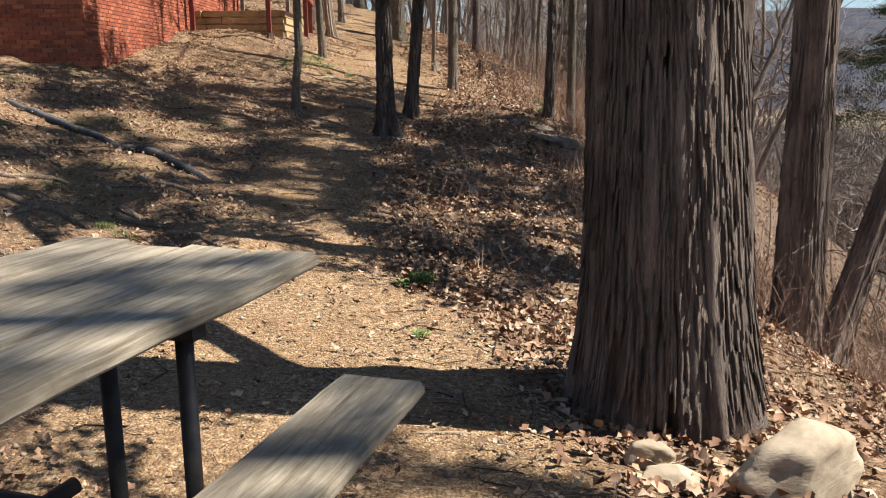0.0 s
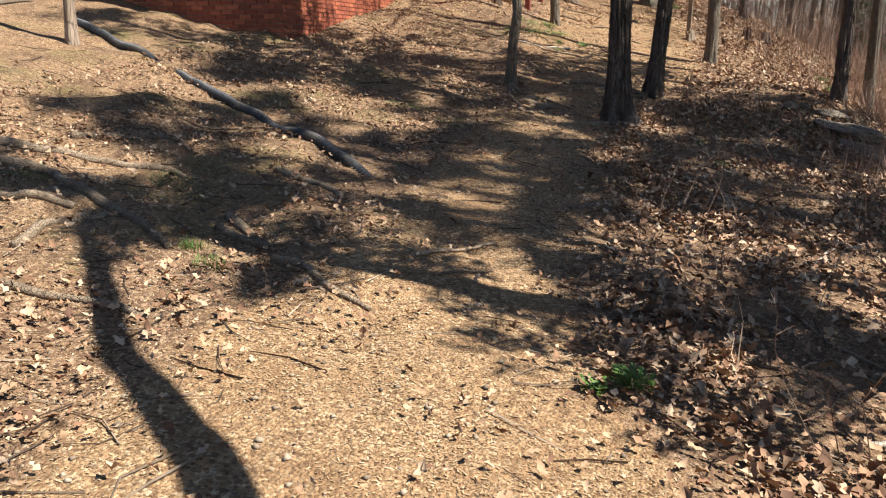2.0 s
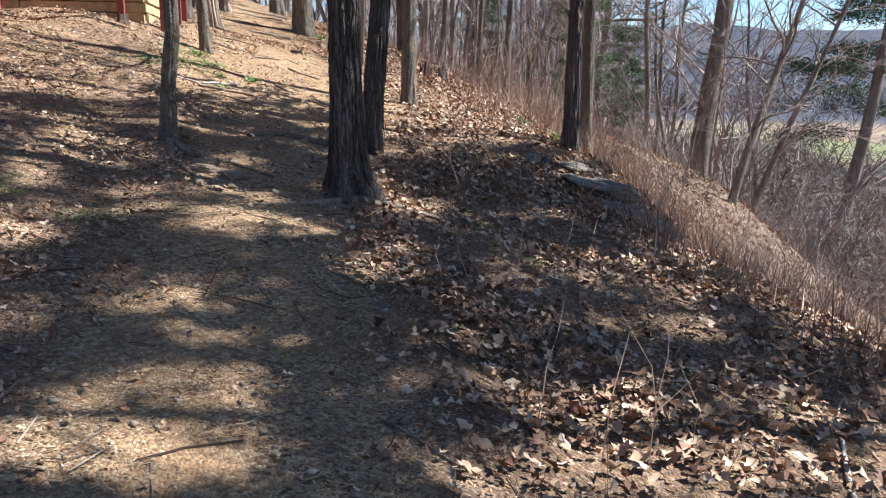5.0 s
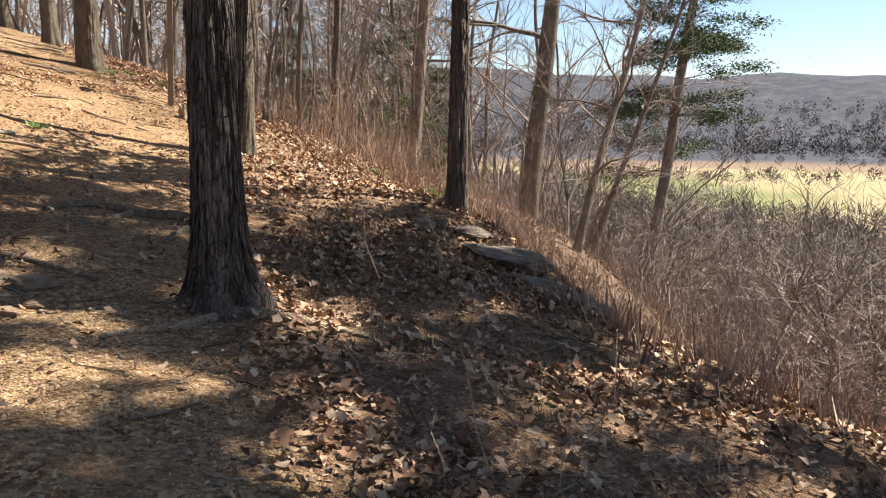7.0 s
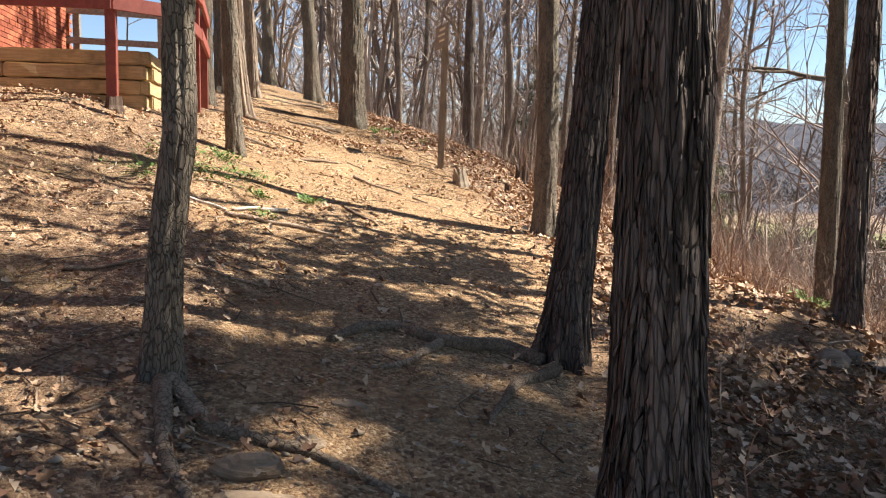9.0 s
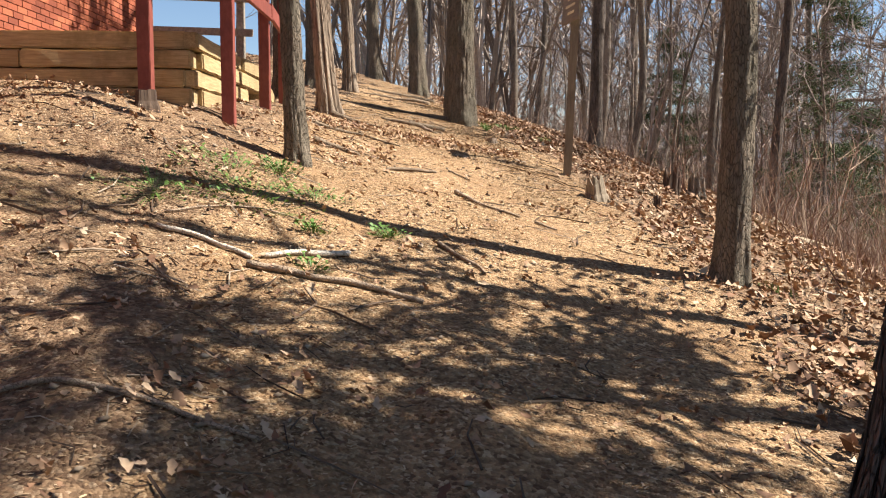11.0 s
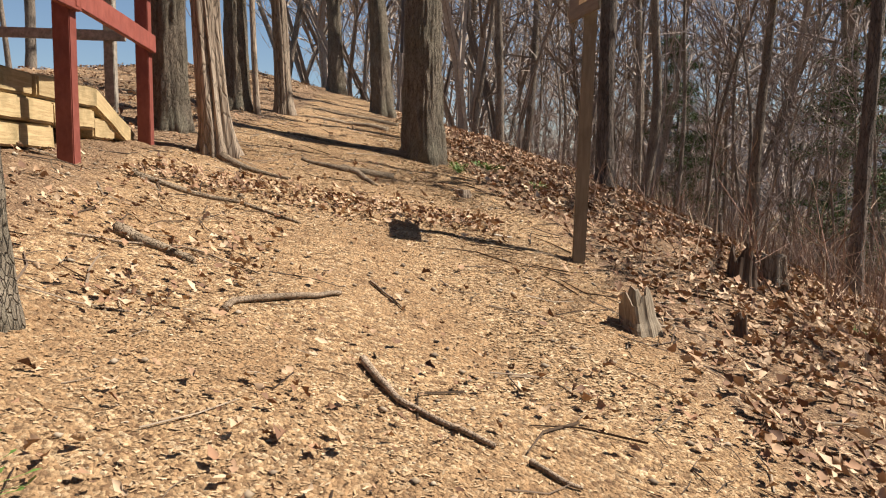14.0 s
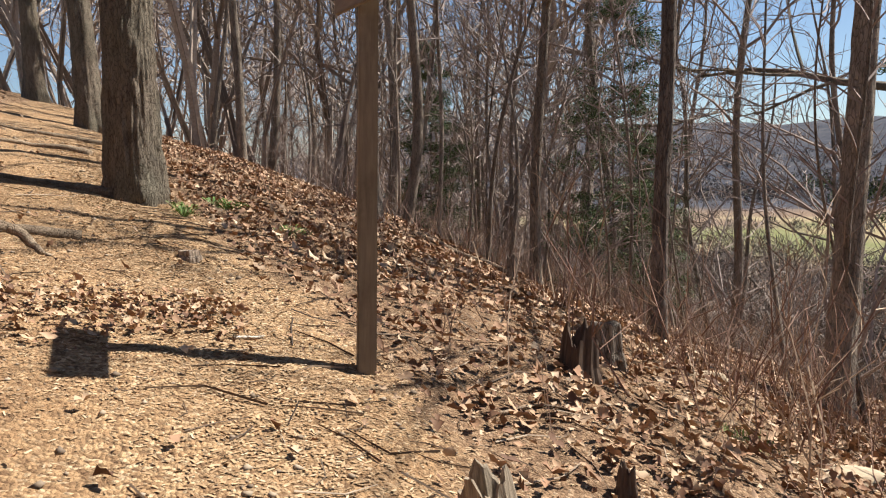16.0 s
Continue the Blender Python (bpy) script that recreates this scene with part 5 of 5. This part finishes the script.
STICKS = (
    ([(-2.66, 17.87), (-2.5, 18.0), (-2.26, 18.19)], 0.022, 0.028, STICK_PALE, "bleached bare stick lying on leaves"),
    ([(-3.25, 18.1), (-2.95, 17.93), (-2.69, 17.81)], 0.024, 0.018, STICK_PALE, "bleached bare stick lying on leaves"),
    ([(-2.7, 17.72), (-2.37, 17.71), (-2.17, 17.72), (-1.82, 17.66)], 0.03, 0.022, STICK_BARK, "fallen brown branch on the ground"),
    ([(-2.2, 20.8), (-2.19, 21.0), (-1.91, 21.23), (-1.78, 21.42)], 0.03, 0.018, STICK_BARK, "crooked fallen branch on the trail"),
    ([(-1.69, 21.75), (-1.48, 21.39)], 0.014, 0.008, STICK_BARK, "dry twig on the trail"), ([(-1.61, 20.62), (-1.48, 20.32), (-1.3, 20.17), (-1.12, 20.1)], 0.026, 0.014, STICK_BARK, "short stick on the trail"),
    ([(-1.7, 7.7), (-1.56, 7.94), (-1.39, 8.17), (-1.3, 8.35)], 0.026, 0.018, STICK_BARK, "dry stick on the trail"), ([(-1.45, 7.42), (-1.36, 7.68), (-1.2, 7.82)], 0.014, 0.01, STICK_BARK, "dry stick on the trail"),
    ([(0.9, 6.5), (1.3, 6.9), (1.8, 7.0)], 0.025, 0.016, STICK_PALE, "grey fallen branch in the leaves"), ([(0.9, 9.2), (1.2, 9.7), (1.6, 10.3)], 0.02, 0.01, STICK_PALE, "grey fallen branch in the leaves"),
    ([(-1.0, 9.6), (-0.6, 9.3)], 0.012, 0.006, STICK_BARK, "dry twig in the leaves"), ([(0.6, 8.2), (0.9, 7.7), (1.4, 7.4)], 0.018, 0.01, STICK_BARK, "dry stick in the leaves"),
    ([(1.0, 19.6), (1.6, 19.9), (2.2, 19.8)], 0.02, 0.012, STICK_PALE, "grey fallen branch among brush"), ([(1.6, 28.5), (2.6, 27.9), (4.2, 27.2)], 0.05, 0.03, STICK_BARK, "fallen log on the slope"),
    ([(0.2, 22.9), (0.5, 23.0), (0.75, 22.95)], 0.015, 0.01, STICK_BARK, "curved dry stick in the leaves"), ([(-0.9, 23.5), (-0.75, 23.65)], 0.014, 0.01, STICK_PALE, "short pale stick on the trail"),
    ([(-1.5, 12.0), (-1.2, 12.15)], 0.014, 0.008, STICK_BARK, "dry twig on the trail"), ([(-3.4, 16.0), (-2.9, 16.2), (-2.3, 16.1)], 0.02, 0.01, STICK_BARK, "dry branch on the slope"),
    ([(-3.3, 18.3), (-2.8, 18.7), (-2.4, 18.6)], 0.012, 0.006, STICK_BARK, "dry twig in the weeds"), ([(-3.3, 10.8), (-2.8, 10.7)], 0.014, 0.008, STICK_BARK, "dry twig on the slope"), ([(-1.75, 18.85), (-1.6, 18.6), (-1.5, 18.4)], 0.024, 0.012, STICK_BARK, "dark stick on the trail's edge"),
    ([(-1.02, 20.03), (-0.86, 19.97)], 0.018, 0.012, STICK_BARK, "dry twig on the trail"), ([(0.3, 13.2), (0.7, 13.0), (1.2, 13.3)], 0.015, 0.008, STICK_BARK, "dry twig in the leaves"),
    ([(-3.1, 21.3), (-2.6, 21.6), (-2.2, 21.5)], 0.012, 0.006, STICK_BARK, "dry twig in the leaves"), ([(-4.0, 10.6), (-4.5, 9.9), (-5.2, 9.7)], 0.016, 0.008, STICK_BARK, "dry branch on the slope"))
for i, (pts, r0, r1, m, label) in enumerate(STICKS):
    laid(pts, r0 * 0.62, r1 * 0.62, "stick", label, "stick", m, 300 + i, 0.8, 0.03, 7)


# ---- leaf litter and wood chips ----
def leaf_shapes(rng, n):
    """Lobed oak-like leaves, curled: points fanned from the midrib."""
    half = np.array([(0.0, 0.0), (0.2, 0.2), (0.11, 0.37), (0.3, 0.6), (0.0, 1.0)])
    outline = np.concatenate([half, np.stack([-half[3:0:-1, 0], half[3:0:-1, 1]], -1)])
    P = np.repeat(outline[None], n, 0) + rng.normal(0, 0.035, (n, len(outline), 2))
    x, y = P[..., 0], P[..., 1] - 0.5
    curl, fold, twist = rng.uniform(-0.5, 1.5, (n, 1)), rng.uniform(-0.4, 1.3, (n, 1)), rng.normal(0, 0.5, (n, 1))
    z = fold * np.abs(x) + curl * y * y + twist * x * y + rng.normal(0, 0.02, x.shape)
    mid = np.stack([np.zeros((n, 1)), np.zeros((n, 1)), np.full((n, 1), 0.0)], -1)
    return np.concatenate([mid, np.stack([x, y, z], -1)], 1)


LEAF_FACES = [(0, i, i % 8 + 1) for i in range(1, 9)]


def scatter_leaves(name, x, y, size, rng, tilt=0.45, lift=0.012, label=""):
    n = len(x)
    V = leaf_shapes(rng, n) * size[:, None, None]
    az, tx, ty = rng.uniform(0, 6.283, n), rng.normal(0, tilt, n), rng.normal(0, tilt, n)
    c, s = np.cos(tx)[:, None], np.sin(tx)[:, None]
    Y, Z = V[..., 1] * c - V[..., 2] * s, V[..., 1] * s + V[..., 2] * c
    c, s = np.cos(ty)[:, None], np.sin(ty)[:, None]
    X, Z = V[..., 0] * c + Z * s, -V[..., 0] * s + Z * c
    c, s = np.cos(az)[:, None], np.sin(az)[:, None]
    X, Y = X * c - Y * s, X * s + Y * c
    slope = (gsurf(x + 0.2, y) - gsurf(x - 0.2, y)) / 0.4
    base = gsurf(x, y) + lift + rng.uniform(0, 0.02, n) + 0.18 * size
    V = np.stack([x[:, None] + X, y[:, None] + Y, base[:, None] + Z + slope[:, None] * X], -1)
    tagged(new(name, soup(name, V, 9, LEAF_FACES, LEAF)), label, "leaves", kind="stuff")


def leaf_litter():
    rng = np.random.RandomState(12)

    def pick(n, xr, yr, weight):
        x, y = rng.uniform(*xr, n), rng.uniform(*yr, n)
        k = rng.rand(n) < weight(x, y)
        return x[k], y[k]

    right = lambda x, y: smooth(-0.15, 0.5, x - trail_x(y) - trail_half(y) * 0.9)
    clump = lambda x, y: 0.35 + 0.65 * smooth(0.35, 0.6, vnoise(x * 1.2, y * 1.2, 3, 17))
    x, y = pick(52000, (-1.6, 6.0), (2.0, 18), lambda x, y: right(x, y) * clump(x, y))
    x2, y2 = pick(48000, (-2.5, 6.5), (17, 36), lambda x, y: right(x, y) * (0.4 + 0.6 * clump(x, y)))
    x3, y3 = pick(7000, (-7, -1.5), (3, 20), lambda x, y: 0.22 * clump(x, y))
    x4, y4 = pick(6000, (-3.4, -0.8), (22.3, 24.2), lambda x, y: 0.7 * np.exp(-((y - 23.6 - 0.25 * (x + 2)) / 0.33) ** 2))
    x5, y5 = pick(2500, (-2.6, 1.0), (2, 26), lambda x, y: np.full_like(x, 0.3))
    x6, y6 = pick(2200, (-4, -2.2), (20.5, 23), lambda x, y: 0.4 * clump(x, y))
    x7, y7 = pick(38000, (-6.5, 0.5), (2.5, 21), lambda x, y: 0.9 * clump(x, y) * (0.25 + 0.75 * smooth(0.4, 1.2, np.abs(x - trail_x(y)) / trail_half(y))) * (1 - 0.3 * smooth(15.5, 17, y)))
    x8, y8 = pick(42000, (3.2, 12), (6, 30), clump)
    x9, y9 = pick(22000, (-9, 1.5), (20.5, 40), lambda x, y: 0.6 * clump(x, y) * smooth(0.0, 1.0, np.abs(x - trail_x(y)) - 0.9 * trail_half(y)) * (1 - 0.92 * (1 - smooth(24.5, 26, y))) + 0.02)
    x2, y2 = np.concatenate([x2, x8]), np.concatenate([y2, y8])
    X, Y = np.concatenate([x, x2, x9, x3, x4, x5, x6, x7]), np.concatenate([y, y2, y9, y3, y4, y5, y6, y7])
    size = 0.035 + 0.075 * rng.rand(len(X)) ** 1.4
    size[len(x) + len(x2):len(x) + len(x2) + len(x9)] *= 1.1
    size[len(x) + len(x2):] *= 0.7
    size[-len(x7):] *= 0.95
    scatter_leaves("leaf_litter", X, Y, size, rng, label="curled dry brown oak leaves covering the bank")


leaf_litter()


def wood_chips():
    rng = np.random.RandomState(3)
    n = 170000
    y = rng.uniform(3.5, 28, n)
    x = trail_x(y) + rng.normal(0, 0.75, n) * trail_half(y)
    left = rng.rand(n) < 0.25
    bare = vnoise(x * 1.3, y * 1.3, 7, 19) + rng.uniform(-0.15, 0.15, n) < 0.4
    x = np.where(left, trail_x(y) - rng.uniform(0.5, 4.5, n), x)
    x, y = x[~bare], y[~bare]
    m = 26000
    yb = rng.uniform(20.5, 31, m)
    xb = trail_x(yb) + trail_half(yb) * 0.6 + rng.normal(0, 0.3, m)
    x, y = np.concatenate([x, xb]), np.concatenate([y, yb])
    n = len(x)
    ln, wd = rng.uniform(0.005, 0.016, n), rng.uniform(0.002, 0.005, n)
    ln[-m:] *= 1.15
    wd[-m:] *= 1.5
    az, tilt = rng.uniform(0, 6.283, n), rng.normal(0, 0.16, n)
    d = np.stack([np.cos(az) * np.cos(tilt), np.sin(az) * np.cos(tilt), np.sin(tilt)], -1)
    s = np.stack([-np.sin(az), np.cos(az), rng.normal(0, 0.22, n)], -1)
    c = np.stack([x, y, gsurf(x, y) + 0.002 + rng.uniform(0, 0.003, n)], -1)
    a, b = d * ln[:, None], s * wd[:, None]
    V = np.stack([c - a - b * 0.6, c - a * 0.8 + b, c + a + b * 0.7, c + a * 0.9 - b], 1)
    tagged(new("wood_chips", soup("wood_chips", V, 4, ((0, 1, 2), (0, 2, 3)), CHIP)), "tan shredded wood chips strewn over the trail", "wood chips", kind="stuff")


wood_chips()


def twig_litter():
    """Short broken twigs lying over the ground."""
    rng = np.random.RandomState(44)
    n = 9000
    x, y = rng.uniform(-7.5, 4.5, n), rng.uniform(1.5, 34, n)
    keep = (np.abs(x - trail_x(y)) > 0.5 * trail_half(y)) | (rng.rand(n) < 0.35)
    x, y = x[keep], y[keep]
    b = Buf()
    for px, py in zip(x, y):
        ln, az, bow = 0.06 + 0.4 * rng.rand() ** 2.2, rng.uniform(0, 6.283), rng.normal(0, 0.14)
        r = 0.0016 + 0.011 * ln * rng.uniform(0.5, 1.2)
        line = []
        for t in (-0.5, 0.05, 0.5):
            qx = px + math.cos(az) * ln * t - math.sin(az) * bow * ln * (0.25 - t * t) * 4
            qy = py + math.sin(az) * ln * t + math.cos(az) * bow * ln * (0.25 - t * t) * 4
            line.append(np.array([qx, qy, float(gsurf(qx, qy)) + r * 0.8 + rng.uniform(0, 0.012)]))
        b.tube(line, (r, r * 0.85, r * 0.5), 3, cap=False)
    tagged(new("twig_litter", b.mesh("twig_litter", TWIGS_DOWN)), "small broken brown twigs strewn over the ground", "twigs", kind="stuff")


twig_litter()


def pebbles():
    """Small broken stones in the trail's earth."""
    rng = np.random.RandomState(61)
    n = 7000
    y = rng.uniform(2.5, 32, n)
    x = trail_x(y) + rng.normal(0, 1.0, n) * trail_half(y)
    keep = vnoise(x * 1.7, y * 1.7, 2, 27) + rng.uniform(-0.2, 0.2, n) > 0.45
    x, y = x[keep], y[keep]
    n = len(x)
    r = 0.006 + 0.022 * rng.rand(n) ** 2.5
    shape = np.array([(1, 0, 0), (0, 1, 0), (-1, 0, 0), (0, -1, 0), (0.3, 0.2, 0.55), (0, 0, -0.5)], float)
    V = shape[None] * rng.uniform(0.6, 1.25, (n, 6, 1)) * r[:, None, None]
    az = rng.uniform(0, 6.283, n)
    c, s = np.cos(az)[:, None], np.sin(az)[:, None]
    V = np.stack([V[..., 0] * c - V[..., 1] * s + x[:, None], V[..., 0] * s + V[..., 1] * c + y[:, None], V[..., 2] + (gsurf(x, y) + 0.2 * r)[:, None]], -1)
    faces = [(i, (i + 1) % 4, 4) for i in range(4)] + [((i + 1) % 4, i, 5) for i in range(4)]
    tagged(new("pebbles", soup("pebbles", V, 6, faces, PEBBLE)), "small tan stones scattered along the trail", "pebbles", kind="stuff")


pebbles()


# ---- brush, dry stems and weeds ----
def brush():
    rng = np.random.RandomState(8)
    b = Buf()

    def stem(x, y, h, r, forks):
        z = gz(x, y)
        lean = rng.normal(0, 0.32, 2)
        pts = [np.array([x, y, z - 0.03])]
        for k in range(1, 4):
            t = k / 3
            pts.append(np.array([x + lean[0] * h * t + rng.normal(0, 0.06) * h, y + lean[1] * h * t + rng.normal(0, 0.06) * h, z + h * t]))
        b.tube(pts, (r, r * 0.8, r * 0.55, r * 0.2), 3, cap=False)
        for _ in range(forks):
            t = rng.uniform(0.8, 2.8)
            i = int(t)
            q = pts[i] + (pts[i + 1] - pts[i]) * (t - i)
            d = np.array([rng.normal(0, 0.5), rng.normal(0, 0.5), rng.uniform(0.3, 1.0)]) * h * rng.uniform(0.18, 0.4)
            b.tube([q, q + d * 0.55 + rng.normal(0, 0.02, 3), q + d], (r * 0.5, r * 0.35, r * 0.15), 3, cap=False)

    for _ in range(4600):
        y = rng.uniform(4, 36)
        x = 2.4 + 9.5 * rng.rand() ** 1.5 + 0.8 * smooth(17, 26, y)
        stem(x, y, 0.2 + 0.75 * rng.rand() ** 1.5, rng.uniform(0.0016, 0.0035), rng.randint(3, 8))
    for _ in range(2200):
        x, y = rng.uniform(2.7, 6.8), rng.uniform(8, 21)
        stem(x, y, 0.15 + 0.6 * rng.rand() ** 1.5, rng.uniform(0.0016, 0.0032), rng.randint(4, 9))
    for _ in range(420):
        y = rng.uniform(5, 31)
        x = trail_x(y) + trail_half(y) + rng.uniform(0.4, 3.0)
        stem(x, y, rng.uniform(0.15, 0.8), rng.uniform(0.002, 0.005), rng.randint(1, 4))
    for _ in range(150):
        x, y = rng.uniform(1.2, 4.0), rng.uniform(18.5, 25)
        stem(x, y, rng.uniform(0.5, 1.6), rng.uniform(0.003, 0.008), rng.randint(3, 8))
    tagged(new("dry_brush", b.mesh("dry_brush", STEM)), "tangle of thin reddish dry stems along the bluff", "brush", kind="stuff")
    grass = []
    for _ in range(5200):
        y = rng.uniform(10, 30)
        x = rng.uniform(1.7, 4.8)
        if vnoise(x * 1.1, y * 1.1, 0, 41) < 0.45:
            continue
        z = gsurf(x, y)
        h, w = rng.uniform(0.12, 0.45), rng.uniform(0.003, 0.006)
        d = np.array([rng.normal(0, 0.35), rng.normal(0, 0.35), 1.0]) * h
        s = np.array([rng.normal(), rng.normal(), 0]) * w
        p = np.array([x, y, float(z) - 0.01])
        grass.append((p - s, p + s, p + d + s * 0.2, p + d - s * 0.2))
    tagged(new("dry_grass", soup("dry_grass", np.array(grass), 4, ((0, 1, 2, 3),), STEM)), "sparse straw-coloured dry grass at the bluff's edge", "grass", kind="stuff")


brush()


def weed(x, y, spread_r, height, blades, seed, leafy, label):
    """One plant: leaves on stalks that all rise from a shared crown."""
    rng = random.Random(seed)
    verts, faces = [(0, 0, -0.02)], []
    for _ in range(blades * (2 if leafy else 1)):
        a, rr = rng.uniform(0, 6.283), spread_r * rng.random() ** 0.6
        px, py = rr * math.cos(a), rr * math.sin(a)
        z = float(gsurf(x + px, y + py)) - gz(x, y)
        up = height * rng.uniform(0.25, 1.0) if leafy else 0.0
        lean = rng.uniform(0.3, 1.4) if leafy else rng.uniform(0.1, 0.7)
        a2 = a + rng.uniform(-1.2, 1.2)
        d = np.array([math.cos(a2) * lean, math.sin(a2) * lean, rng.uniform(0.1, 0.7) if leafy else 1.0])
        d = d / np.linalg.norm(d) * (rng.uniform(0.018, 0.045) if leafy else height * rng.uniform(0.5, 1.2))
        s = np.cross(d, (0, 0, 1.0))
        s = s / (np.linalg.norm(s) + 1e-9) * (rng.uniform(0.007, 0.016) if leafy else 0.0022)
        p = np.array([px, py, z + up])
        i = len(verts)
        verts += [tuple(p - s * 0.2), tuple(p + s * 0.2), tuple(p + d * 0.5 + s), tuple(p + d + np.array([0, 0, -0.004])), tuple(p + d * 0.5 - s)]
        faces += [(i, i + 1, i + 2, i + 4), (i + 4, i + 2, i + 3), (0, i + 1, i)]
    b = Buf()
    b.add(verts, faces)
    ob = new("weed", b.mesh("weed", GREEN))
    ob.location = (x, y, gz(x, y))
    return tagged(ob, label, "plant")


for i, (x, y, r, h, n, leafy) in enumerate(((-0.17, 6.45, 0.11, 0.13, 60, True), (-0.33, 6.35, 0.08, 0.05, 30, True), (-0.15, 5.1, 0.06, 0.06, 20, True), (-2.97, 7.1, 0.1, 0.1, 130, False), (-2.74, 6.93, 0.12, 0.1, 130, False),
                                        (-3.9, 8.2, 0.2, 0.07, 150, False), (-4.6, 7.5, 0.2, 0.07, 120, False), (-2.07, 18.83, 0.16, 0.07, 44, True), (-2.49, 18.48, 0.13, 0.08, 38, True), (-2.42, 17.85, 0.14, 0.06, 22, True), (-2.95, 18.9, 0.5, 0.05, 110, True), (-3.2, 19.4, 0.5, 0.05, 110, True), (-2.6, 19.25, 0.35, 0.06, 50, True), (-3.5, 18.7, 0.4, 0.06, 60, True),
                                        (-2.93, 19.75, 0.2, 0.12, 60, True), (-0.67, 27.25, 0.22, 0.13, 90, True), (-1.05, 26.6, 0.14, 0.15, 60, True), (-0.2, 26.4, 0.2, 0.1, 60, True), (-3.4, 12.6, 0.35, 0.06, 220, False), (-2.7, 12.2, 0.3, 0.06, 180, False), (-4.5, 13.6, 0.4, 0.06, 220, False),
                                        (0.35, 12.1, 0.15, 0.1, 90, False), (0.1, 13.0, 0.12, 0.09, 80, False), (2.3, 20.2, 0.2, 0.18, 60, True), (2.2, 17.7, 0.22, 0.2, 70, True), (1.8, 23.1, 0.18, 0.12, 90, False), (0.5, 17.9, 0.14, 0.1, 80, False), (0.55, 19.2, 0.15, 0.1, 80, False))):
    weed(x, y, r * 0.9, h * 0.7, n, 400 + i, leafy, "fresh green broad-leaved weed" if leafy else "small tuft of fresh green grass")
